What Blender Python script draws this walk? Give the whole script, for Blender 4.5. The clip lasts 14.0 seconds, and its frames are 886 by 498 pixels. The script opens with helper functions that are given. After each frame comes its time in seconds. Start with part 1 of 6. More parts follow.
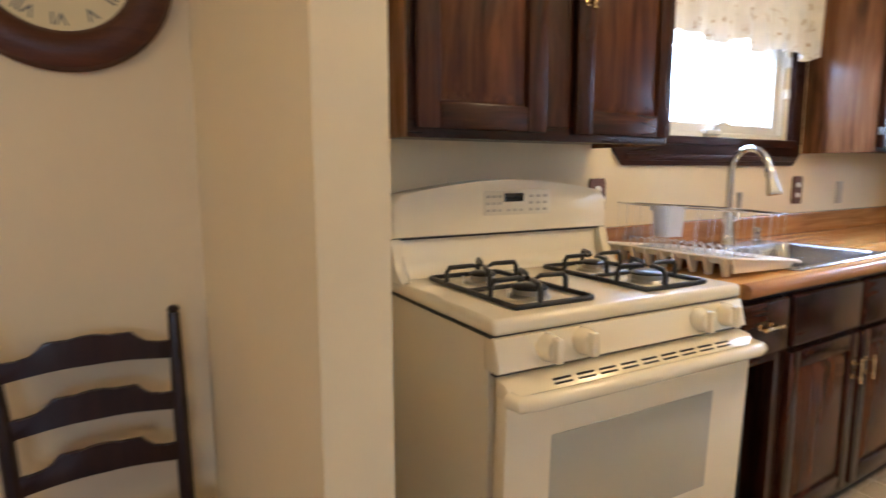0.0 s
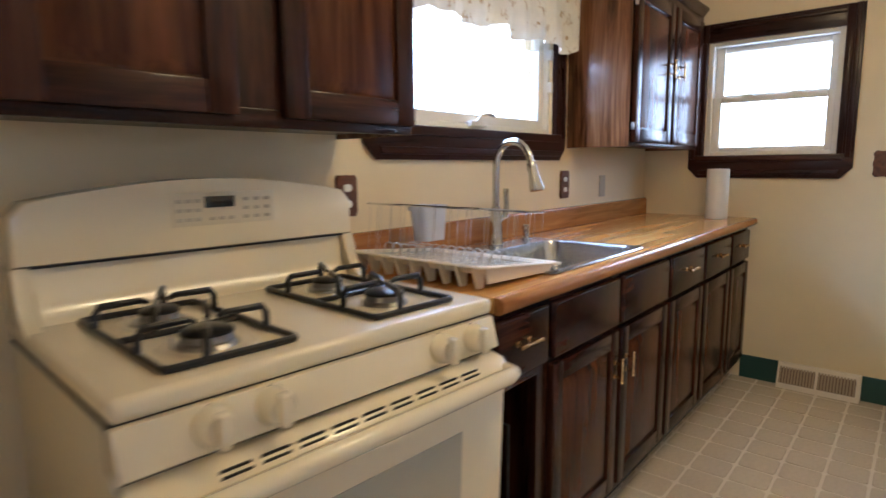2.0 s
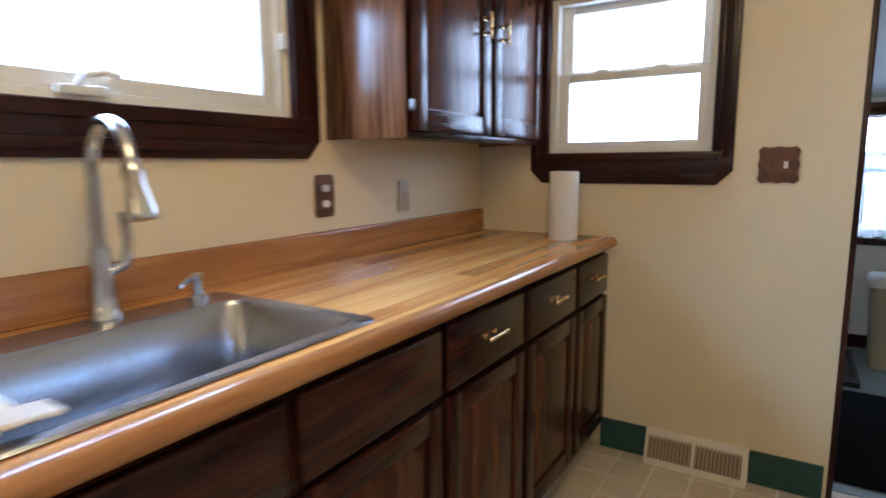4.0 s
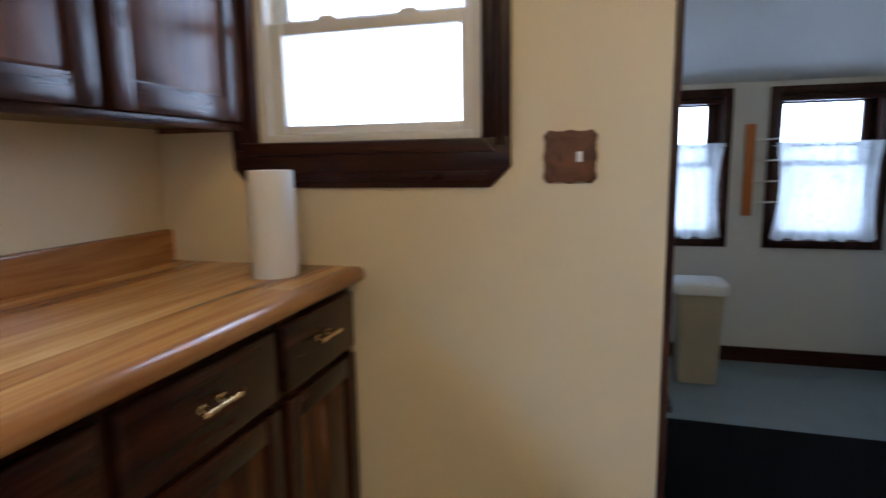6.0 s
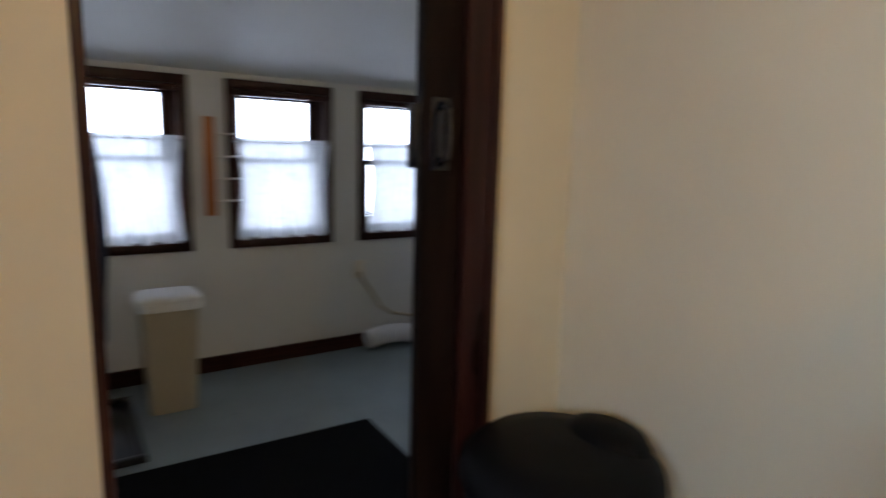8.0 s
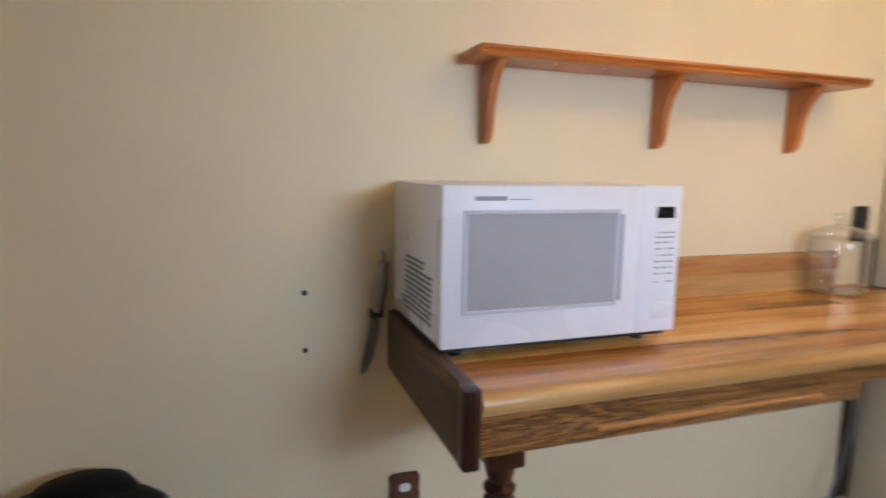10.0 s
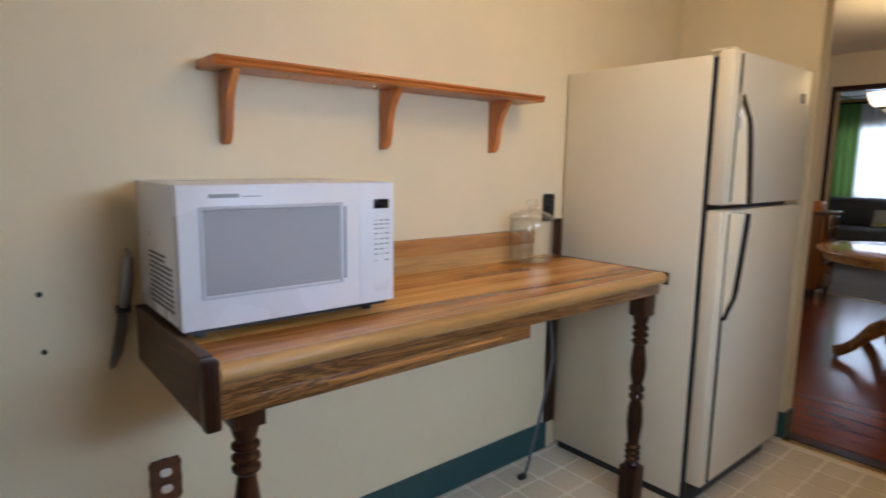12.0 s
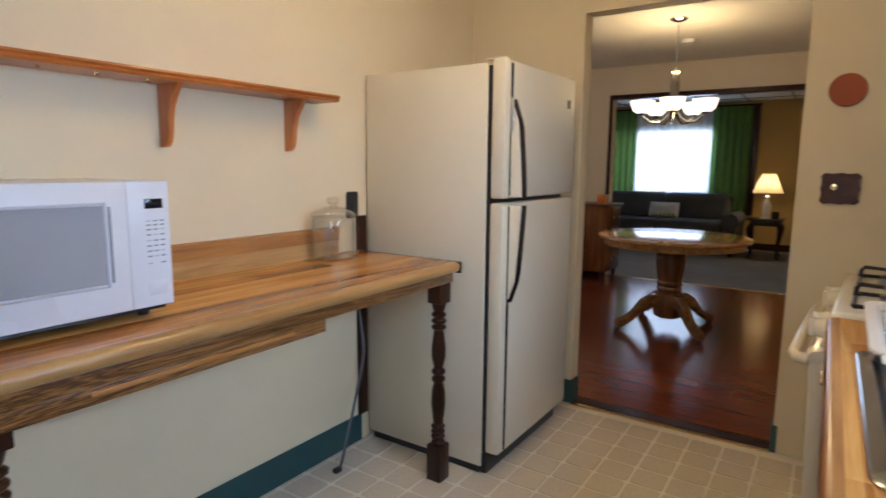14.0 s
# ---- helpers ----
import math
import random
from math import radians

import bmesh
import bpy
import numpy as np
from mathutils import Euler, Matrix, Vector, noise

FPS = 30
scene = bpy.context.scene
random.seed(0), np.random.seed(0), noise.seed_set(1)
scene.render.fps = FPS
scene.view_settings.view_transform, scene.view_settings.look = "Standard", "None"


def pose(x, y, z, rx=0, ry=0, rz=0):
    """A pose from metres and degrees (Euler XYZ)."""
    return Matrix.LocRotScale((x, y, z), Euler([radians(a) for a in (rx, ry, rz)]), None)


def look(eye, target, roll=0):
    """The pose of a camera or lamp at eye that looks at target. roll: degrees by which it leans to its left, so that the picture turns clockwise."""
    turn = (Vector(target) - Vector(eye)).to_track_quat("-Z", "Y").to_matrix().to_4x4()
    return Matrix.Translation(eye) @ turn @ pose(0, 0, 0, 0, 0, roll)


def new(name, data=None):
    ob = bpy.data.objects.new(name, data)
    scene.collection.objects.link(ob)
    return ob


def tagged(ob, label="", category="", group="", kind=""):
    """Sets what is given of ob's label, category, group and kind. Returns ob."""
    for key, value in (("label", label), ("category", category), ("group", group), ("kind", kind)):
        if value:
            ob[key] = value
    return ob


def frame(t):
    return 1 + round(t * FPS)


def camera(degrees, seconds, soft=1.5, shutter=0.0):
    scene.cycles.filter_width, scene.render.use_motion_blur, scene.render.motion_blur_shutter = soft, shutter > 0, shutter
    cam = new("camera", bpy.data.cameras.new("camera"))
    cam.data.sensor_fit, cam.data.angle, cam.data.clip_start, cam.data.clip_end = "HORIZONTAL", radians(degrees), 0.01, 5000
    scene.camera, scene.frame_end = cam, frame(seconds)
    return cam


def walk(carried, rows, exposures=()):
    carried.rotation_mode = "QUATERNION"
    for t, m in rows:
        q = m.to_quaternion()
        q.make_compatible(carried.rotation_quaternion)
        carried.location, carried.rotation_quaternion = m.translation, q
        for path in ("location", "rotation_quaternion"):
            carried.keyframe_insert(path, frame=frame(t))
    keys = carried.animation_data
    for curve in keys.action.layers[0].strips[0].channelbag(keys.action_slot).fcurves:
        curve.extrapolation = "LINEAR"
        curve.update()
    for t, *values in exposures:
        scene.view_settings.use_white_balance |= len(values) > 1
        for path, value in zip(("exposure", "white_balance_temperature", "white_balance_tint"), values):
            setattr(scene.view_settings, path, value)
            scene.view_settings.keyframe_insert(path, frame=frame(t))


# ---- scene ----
cam = camera(75.0, 14.0, 1.5, 0.8)
PATH = [
    (0, (0.198, 0.518, 1.2), (1.25, 2.198, 0.934), -0.2),
    (0.5, (0.229, 0.56, 1.197), (1.455, 2.118, 0.932), -1.1),
    (1, (0.264, 0.588, 1.209), (1.637, 2.012, 0.914), 0.1),
    (1.5, (0.442, 0.624, 1.185), (1.909, 1.954, 0.907), -0.5),
    (2, (0.606, 0.635, 1.198), (2.123, 1.907, 0.914), -0.5),
    (2.2, (0.702, 0.636, 1.219), (2.218, 1.9, 0.901), -0.2),
    (4.3, (1.905, 0.72, 1.203), (3.613, 1.716, 0.906), -0.4),
    (4.5, (1.987, 0.724, 1.203), (3.713, 1.687, 0.898), -0.4),
    (5, (2.251, 0.682, 1.182), (4.025, 1.557, 0.884), -0.6),
    (5.5, (2.467, 0.657, 1.197), (4.288, 1.424, 0.889), -0.9),
    (6, (2.673, 0.705, 1.185), (4.577, 1.241, 0.886), -0.9),
    (6.5, (2.825, 0.646, 1.188), (4.787, 0.881, 0.874), -0.4),
    (7, (2.964, 0.548, 1.189), (4.933, 0.426, 0.865), -0.3),
    (7.5, (3.091, 0.532, 1.178), (4.978, -0.044, 0.852), 1.1),
    (8, (3.092, 0.588, 1.196), (4.737, -0.505, 0.878), 1.5),
    (8.2, (3.143, 0.67, 1.19), (4.621, -0.643, 0.888), 2.6),
    (8.5, (3.152, 0.707, 1.225), (4.355, -0.861, 0.921), 2.4),
    (9, (3.425, 0.815, 1.255), (3.675, -1.15, 0.976), 1.6),
    (9.2, (3.474, 0.843, 1.260), (3.462, -1.138, 0.982), 1.4),
    (11.3, (3.539, 1.088, 1.3), (2.452, -0.566, 1.015), 0.7),
    (11.5, (3.531, 1.121, 1.301), (2.394, -0.499, 1.012), 0.7),
    (12, (3.518, 1.176, 1.301), (2.248, -0.341, 1.009), 0.8),
    (12.5, (3.499, 1.223, 1.297), (2.111, -0.188, 1.006), 0.7),
    (13, (3.487, 1.263, 1.293), (2.0, -0.043, 1.005), 0.6),
    (13.5, (3.473, 1.306, 1.292), (1.91, 0.091, 1.006), 0.6),
    (14, (3.47, 1.315, 1.295), (1.826, 0.213, 1.01), 0.5),
]
walk(cam, [(t, look(eye, target, roll)) for t, eye, target, roll in PATH], [(0.0, 0.46, 5650, 20), (1.5, 0.2, 5550, 19), (2.2, -0.04, 5400, 18), (4.3, -0.02, 5350, 17), (6.0, -0.28, 5450, 17), (6.5, -0.42, 5550, 17), (7.5, -0.5, 6050, 20), (8.5, -0.34, 6450, 22), (9.2, -0.14, 6600, 22), (11.3, -0.56, 6400, 20), (14.0, -0.54, 6050, 19)])

# ---- world and light ----
world = bpy.data.worlds.new("overcast_sky")
scene.world = world
world.use_nodes = True
wn = world.node_tree.nodes
sky = wn.new("ShaderNodeTexSky")
sky.sky_type, sky.sun_disc, sky.sun_elevation, sky.sun_rotation = "NISHITA", False, radians(40), radians(30)
world.node_tree.links.new(sky.outputs[0], wn["Background"].inputs[0])
wn["Background"].inputs[1].default_value = 0.12


def lamp(name, kind, m, energy, color=(1, 1, 1), size=0.2, size_y=None):
    data = bpy.data.lights.new(name, kind)
    data.energy, data.color = energy, color
    if kind == "AREA":
        data.size = size
        if size_y:
            data.shape, data.size_y = "RECTANGLE", size_y
    elif kind == "SUN":
        data.angle = size
    else:
        data.shadow_soft_size = size
    ob = new(name, data)
    ob.matrix_world = m
    return ob


lamp("sun", "SUN", look((0, 0, 8), (-2, -3, 0)), 0.6, (1, 0.97, 0.93), radians(20))
DAY = (0.67, 0.83, 1.0)
NORTH_SKY = (0.50, 0.73, 1.0)
WARM = (1.0, 0.745, 0.34)
# the sky stands high over the sink window, so its light falls downwards into the room
lamp("daylight", "AREA", look((2.45, 2.10, 1.55), (2.45, 0, 0.35)), 24, NORTH_SKY, 0.92, 0.34).data.spread = radians(125)
lamp("daylight", "AREA", look((4.23, 1.31, 1.55), (0, 1.31, 0.6)), 9, DAY, 0.56, 0.56)
for yy in (0.33, -0.45, -1.19):
    lamp("daylight", "AREA", look((6.40, yy, 1.12), (0, yy, 0.9)), 10.5, DAY, 0.44, 0.76)
lamp("daylight", "AREA", look((-7.0, -0.98, 1.4), (0, -0.98, 1.2)), 60, DAY, 1.2, 1.0)
# unseen dining-room window, added to light the range and the opening's edge
lamp("daylight", "AREA", look((-0.9, -3.25, 1.45), (-0.3, 0, 1.0)), 16, DAY, 1.3, 1.1)
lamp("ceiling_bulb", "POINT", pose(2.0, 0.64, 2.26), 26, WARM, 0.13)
lamp("dining_bulb", "POINT", pose(-1.4, 0.222, 1.99), 29, WARM, 0.15)
lamp("table_lamp_bulb", "POINT", pose(-6.25, 0.53, 1.06), 6, (1.0, 0.72, 0.36), 0.05)

# ---- materials ----


def shader(name):
    m = bpy.data.materials.new(name)
    m.use_nodes = True
    return m, m.node_tree.nodes, m.node_tree.links, m.node_tree.nodes["Principled BSDF"]


def ramp_node(n, stops):
    r = n.new("ShaderNodeValToRGB")
    while len(r.color_ramp.elements) < len(stops):
        r.color_ramp.elements.new(0.5)
    for e, (p, c) in zip(r.color_ramp.elements, stops):
        e.position, e.color = p, (*c, 1)
    return r


def coords(n, l, scale, shift=True):
    """World metres, shifted a little from object to object so that no two pieces share their grain."""
    geo, info, mp = n.new("ShaderNodeNewGeometry"), n.new("ShaderNodeObjectInfo"), n.new("ShaderNodeMapping")
    away = n.new("ShaderNodeVectorMath")
    away.operation = "MULTIPLY_ADD"
    away.inputs[1].default_value = (3.7, 5.3, 2.9) if shift else (0, 0, 0)
    l.new(info.outputs["Random"], away.inputs[0])
    l.new(geo.outputs["Position"], away.inputs[2])
    mp.inputs["Scale"].default_value = scale
    l.new(away.outputs[0], mp.inputs[0])
    return mp


def noise_node(n, l, mp, scale, detail=4.0, rough=0.55, distort=0.0):
    t = n.new("ShaderNodeTexNoise")
    t.inputs["Scale"].default_value, t.inputs["Detail"].default_value = scale, detail
    t.inputs["Roughness"].default_value, t.inputs["Distortion"].default_value = rough, distort
    l.new(mp.outputs[0], t.inputs["Vector"])
    return t


def bump_on(n, l, b, source, strength, depth):
    bp = n.new("ShaderNodeBump")
    bp.inputs["Strength"].default_value, bp.inputs["Distance"].default_value = strength, depth
    l.new(source, bp.inputs["Height"])
    l.new(bp.outputs[0], b.inputs["Normal"])


def painted(name, color, rough=0.5, var=0.06, bump=0.15, fine=160.0, metal=0.0, coat=0.0, stain=0.0, stain_color=(0.3, 0.22, 0.12)):
    """Paint, plastic, enamel: a colour that drifts slowly, fine relief, uneven gloss."""
    m, n, l, b = shader(name)
    mp = coords(n, l, (1, 1, 1))
    slow, quick = noise_node(n, l, mp, 2.3, 3), noise_node(n, l, mp, fine, 3)
    dark = tuple(c * (1 - var) for c in color)
    lite = tuple(min(1, c * (1 + var)) for c in color)
    r = ramp_node(n, [(0.3, dark), (0.7, lite)])
    l.new(slow.outputs[0], r.inputs[0])
    out = r.outputs[0]
    if stain:
        sp = noise_node(n, l, mp, 9, 6, 0.7)
        sr = ramp_node(n, [(0.58, (0, 0, 0)), (0.75, (stain,) * 3)])
        l.new(sp.outputs[0], sr.inputs[0])
        mix = n.new("ShaderNodeMixRGB")
        mix.inputs[2].default_value = (*stain_color, 1)
        l.new(sr.outputs[0], mix.inputs[0])
        l.new(out, mix.inputs[1])
        out = mix.outputs[0]
    l.new(out, b.inputs["Base Color"])
    rr = n.new("ShaderNodeMapRange")
    rr.inputs["To Min"].default_value, rr.inputs["To Max"].default_value = rough * 0.85, min(1, rough * 1.15)
    l.new(slow.outputs[0], rr.inputs[0])
    l.new(rr.outputs[0], b.inputs["Roughness"])
    b.inputs["Metallic"].default_value = metal
    b.inputs["Coat Weight"].default_value = coat
    if bump:
        bump_on(n, l, b, quick.outputs[0], bump, 0.002)
    return m


def wooden(name, stops, axis="x", rough=0.3, coat=0.0, grain=1.0, staves=None, bump=0.03, each=0.0, spec=0.4):
    """Wood with long grain along an axis; staves: (length, width, contrast) of glued or printed strips; each: change from piece to piece."""
    m, n, l, b = shader(name)
    i = "xyz".index(axis)
    sc = [18.0 * grain, 18.0 * grain, 18.0 * grain]
    sc[i] = 1.6 * grain
    mp = coords(n, l, sc)
    big = noise_node(n, l, mp, 1.0, 6, 0.62, 0.9)
    sc2 = [130.0 * grain] * 3
    sc2[i] = 4.0 * grain
    mp2 = coords(n, l, sc2)
    fine = noise_node(n, l, mp2, 1.0, 3, 0.6)
    add = n.new("ShaderNodeMath")
    add.operation = "MULTIPLY_ADD"
    add.inputs[1].default_value, add.inputs[2].default_value = 0.32, -0.16
    l.new(fine.outputs[0], add.inputs[0])
    tot = n.new("ShaderNodeMath")
    l.new(big.outputs[0], tot.inputs[0])
    l.new(add.outputs[0], tot.inputs[1])
    value = tot.outputs[0]
    if staves:
        brick = n.new("ShaderNodeTexBrick")
        brick.inputs["Color1"].default_value, brick.inputs["Color2"].default_value = (0, 0, 0, 1), (1, 1, 1, 1)
        brick.inputs["Scale"].default_value, brick.inputs["Mortar Size"].default_value = 1.0, 0.0
        brick.inputs["Brick Width"].default_value, brick.inputs["Row Height"].default_value = staves[0], staves[1]
        brick.offset, brick.squash = 0.37, 1.0
        mpb = coords(n, l, (1, 1, 1), False)
        if axis == "y":
            mpb.inputs["Rotation"].default_value = (0, 0, radians(90))
        l.new(mpb.outputs[0], brick.inputs["Vector"])
        s2 = n.new("ShaderNodeMath")
        s2.operation = "MULTIPLY_ADD"
        s2.inputs[1].default_value = staves[2]
        l.new(brick.outputs[0], s2.inputs[0])
        l.new(value, s2.inputs[2])
        s3 = n.new("ShaderNodeMath")
        s3.operation = "SUBTRACT"
        s3.inputs[1].default_value = staves[2] / 2
        l.new(s2.outputs[0], s3.inputs[0])
        value = s3.outputs[0]
    if each:
        info = n.new("ShaderNodeObjectInfo")
        e2 = n.new("ShaderNodeMath")
        e2.operation = "MULTIPLY_ADD"
        e2.inputs[1].default_value = each
        l.new(info.outputs["Random"], e2.inputs[0])
        l.new(value, e2.inputs[2])
        value = e2.outputs[0]
    r = ramp_node(n, stops)
    l.new(value, r.inputs[0])
    l.new(r.outputs[0], b.inputs["Base Color"])
    rr = n.new("ShaderNodeMapRange")
    rr.inputs["To Min"].default_value, rr.inputs["To Max"].default_value = rough * 0.9, rough * 1.12
    l.new(big.outputs[0], rr.inputs[0])
    l.new(rr.outputs[0], b.inputs["Roughness"])
    b.inputs["Specular IOR Level"].default_value = spec
    b.inputs["Coat Weight"].default_value, b.inputs["Coat Roughness"].default_value = coat, 0.12
    bump_on(n, l, b, fine.outputs[0], bump, 0.0006)
    return m


def glassy(name, color=(1, 1, 1), rough=0.0, ior=1.45):
    m, n, l, b = shader(name)
    b.inputs["Base Color"].default_value = (*color, 1)
    b.inputs["Transmission Weight"].default_value, b.inputs["Roughness"].default_value, b.inputs["IOR"].default_value = 1.0, rough, ior
    return m


def cloth(name, color, through_part=0.5, spots=None, weave=500.0, open_part=0.0):
    """A woven cloth that lets light through; spots: (colour, amount) of a faint print or of blotches."""
    m, n, l, b = shader(name)
    mp = coords(n, l, (1, 1, 1))
    w = noise_node(n, l, mp, weave, 2)
    slow = noise_node(n, l, mp, 14, 4, 0.6)
    base = ramp_node(n, [(0.3, tuple(c * 0.86 for c in color)), (0.7, color)])
    l.new(slow.outputs[0], base.inputs[0])
    out = base.outputs[0]
    if spots:
        v = noise_node(n, l, mp, 26, 2, 0.5, 0.6)
        vr = ramp_node(n, [(0.60, (0, 0, 0)), (0.68, (spots[1],) * 3)])
        l.new(v.outputs[0], vr.inputs[0])
        mix = n.new("ShaderNodeMixRGB")
        mix.inputs[2].default_value = (*spots[0], 1)
        l.new(vr.outputs[0], mix.inputs[0])
        l.new(out, mix.inputs[1])
        out = mix.outputs[0]
    l.new(out, b.inputs["Base Color"])
    b.inputs["Roughness"].default_value = 0.9
    bump_on(n, l, b, w.outputs[0], 0.3, 0.001)
    if through_part:
        tr, mx = n.new("ShaderNodeBsdfTranslucent"), n.new("ShaderNodeMixShader")
        l.new(out, tr.inputs[0])
        mx.inputs[0].default_value = through_part
        l.new(b.outputs[0], mx.inputs[1])
        l.new(tr.outputs[0], mx.inputs[2])
        last = mx
        if open_part:
            gap, mx2 = n.new("ShaderNodeBsdfTransparent"), n.new("ShaderNodeMixShader")
            mx2.inputs[0].default_value = open_part
            l.new(mx.outputs[0], mx2.inputs[1])
            l.new(gap.outputs[0], mx2.inputs[2])
            last = mx2
        l.new(last.outputs[0], n["Material Output"].inputs[0])
    return m


def glow(name, color, strength):
    m, n, l, b = shader(name)
    b.inputs["Base Color"].default_value = (*color, 1)
    b.inputs["Emission Color"].default_value, b.inputs["Emission Strength"].default_value = (*color, 1), strength
    return m


def tile_like(name, c1, c2, rough, each=0.25, fine=60.0):
    """Mottled flooring that changes a little from piece to piece."""
    m, n, l, b = shader(name)
    mp = coords(n, l, (1, 1, 1), False)
    a = noise_node(n, l, mp, fine, 5, 0.65)
    slow = noise_node(n, l, mp, 4, 3)
    info = n.new("ShaderNodeObjectInfo")
    s = n.new("ShaderNodeMath")
    s.operation = "MULTIPLY_ADD"
    s.inputs[1].default_value = each
    l.new(info.outputs["Random"], s.inputs[0])
    l.new(a.outputs[0], s.inputs[2])
    t = n.new("ShaderNodeMath")
    t.operation = "MULTIPLY_ADD"
    t.inputs[1].default_value = 0.35
    l.new(slow.outputs[0], t.inputs[0])
    l.new(s.outputs[0], t.inputs[2])
    r = ramp_node(n, [(0.55, c1), (0.95, c2)])
    l.new(t.outputs[0], r.inputs[0])
    l.new(r.outputs[0], b.inputs["Base Color"])
    rr = n.new("ShaderNodeMapRange")
    rr.inputs["To Min"].default_value, rr.inputs["To Max"].default_value = rough * 0.8, rough * 1.25
    l.new(slow.outputs[0], rr.inputs[0])
    l.new(rr.outputs[0], b.inputs["Roughness"])
    bump_on(n, l, b, a.outputs[0], 0.15, 0.001)
    return m


PAINT = painted("cream_wall_paint", (0.76, 0.632, 0.405), 0.55, 0.035, 0.10, 220)
PAINT_DINING = painted("beige_wall_paint", (0.74, 0.63, 0.47), 0.6, 0.03, 0.1, 220)
PAINT_LIVING = painted("golden_wall_paint", (0.55, 0.36, 0.11), 0.6, 0.04, 0.1, 220)
PAINT_MUD = painted("white_wall_paint", (0.70, 0.70, 0.67), 0.6, 0.04, 0.12, 180, stain=0.06)
CEILING = painted("ceiling_paint", (0.80, 0.76, 0.68), 0.8, 0.03, 0.25, 120)
BISQUE = painted("bisque_enamel", (0.83, 0.745, 0.57), 0.22, 0.02, 0.0, coat=0.3)
BISQUE_TEX = painted("bisque_textured_steel", (0.73, 0.65, 0.49), 0.38, 0.025, 0.35, 420)
WHITE = painted("white_enamel", (0.78, 0.78, 0.80), 0.28, 0.02, 0.04, 300)
VINYL_WHITE = painted("white_vinyl_frame", (0.80, 0.78, 0.72), 0.35, 0.03, 0.03)
BLACK = painted("black_plastic", (0.012, 0.012, 0.014), 0.35, 0.2, 0.12, 260)
BIN_BLACK = painted("matt_black_bin_plastic", (0.0045, 0.0045, 0.005), 0.55, 0.2, 0.15, 240)
BLACK_GLOSS = painted("black_gloss_plastic", (0.012, 0.011, 0.014), 0.14, 0.1, 0.0)
IRON = painted("black_enamelled_iron", (0.012, 0.012, 0.013), 0.32, 0.2, 0.25, 300)
BURNER = painted("grey_burner_metal", (0.33, 0.32, 0.31), 0.35, 0.15, 0.15, metal=1.0)
STEEL = painted("brushed_steel", (0.42, 0.43, 0.45), 0.24, 0.06, 0.06, 500, metal=1.0)
NICKEL = painted("satin_nickel", (0.55, 0.545, 0.53), 0.15, 0.04, 0.0, metal=1.0)
BRASS = painted("polished_brass", (0.76, 0.56, 0.29), 0.2, 0.1, 0.0, metal=1.0)
CHROME = painted("chrome_wire", (0.72, 0.73, 0.75), 0.12, 0.05, 0.0, metal=1.0)
CERAMIC = painted("white_ceramic", (0.80, 0.78, 0.74), 0.2, 0.04, 0.0)
GREEN_BASE = painted("dark_green_vinyl_base", (0.016, 0.066, 0.066), 0.42, 0.12, 0.1)
OVEN_GLASS = painted("grey_oven_glass", (0.46, 0.44, 0.37), 0.10, 0.04, 0.0)
MW_SCREEN = painted("grey_perforated_screen", (0.37, 0.365, 0.37), 0.12, 0.05, 0.5, 900)
# louvre colour darkened for the shade inside the open grille
REGISTER_TAN = painted("tan_shaded_grille", (0.36, 0.28, 0.19), 0.45, 0.08, 0.0)
BUTTON = painted("grey_printing", (0.32, 0.32, 0.34), 0.5, 0.1, 0.0)
PRINT = painted("dark_printing", (0.10, 0.10, 0.11), 0.5, 0.1, 0.0)
PALE_GREY = painted("pale_grey_plastic", (0.56, 0.56, 0.59), 0.35, 0.03, 0.0)
PANEL_PRINT = painted("faint_grey_printing", (0.50, 0.46, 0.39), 0.4, 0.05, 0.0)
PALE_PRINT = painted("pale_panel", (0.74, 0.68, 0.55), 0.35, 0.03, 0.0)
TRAY_PLASTIC = painted("almond_plastic", (0.80, 0.72, 0.60), 0.4, 0.04, 0.05)
CUP_PLASTIC = cloth("milky_plastic", (0.78, 0.78, 0.80), 0.5, None, 900)
PAPER = painted("white_paper_towel", (0.82, 0.80, 0.77), 0.95, 0.03, 0.2, 200)
BIN_PLASTIC = painted("tan_plastic", (0.50, 0.43, 0.31), 0.45, 0.05, 0.08)
BIN_LID = painted("white_bin_lid", (0.76, 0.76, 0.74), 0.4, 0.04, 0.05)
GREY_FLOOR = painted("grey_blue_painted_floor", (0.18, 0.225, 0.235), 0.42, 0.14, 0.2, 60, stain=0.35, stain_color=(0.10, 0.12, 0.13))
MAT_RUBBER = painted("black_carpet_mat", (0.0045, 0.0045, 0.0055), 0.95, 0.3, 0.9, 400)
COAT = painted("navy_coat_cloth", (0.010, 0.011, 0.022), 0.85, 0.3, 0.4, 300)
BROWN_BOX = painted("wicker_brown", (0.16, 0.095, 0.055), 0.7, 0.25, 0.8, 130)
SOFA = painted("charcoal_upholstery", (0.10, 0.104, 0.115), 0.92, 0.15, 0.6, 350)
CARPET = painted("grey_carpet", (0.28, 0.275, 0.28), 0.95, 0.12, 0.9, 260)
GREEN_CLOTH = cloth("green_curtain_cloth", (0.20, 0.38, 0.12), 0.42)
# the sheer's grey blotches put lace and patterns of light into its colour
SHEER = cloth("white_sheer_cloth", (0.70, 0.74, 0.77), 0.36, ((0.46, 0.50, 0.52), 0.6), 500.0, 0.06)
VALANCE = cloth("printed_valance_cloth", (0.74, 0.70, 0.62), 0.10, ((0.36, 0.22, 0.09), 0.8))
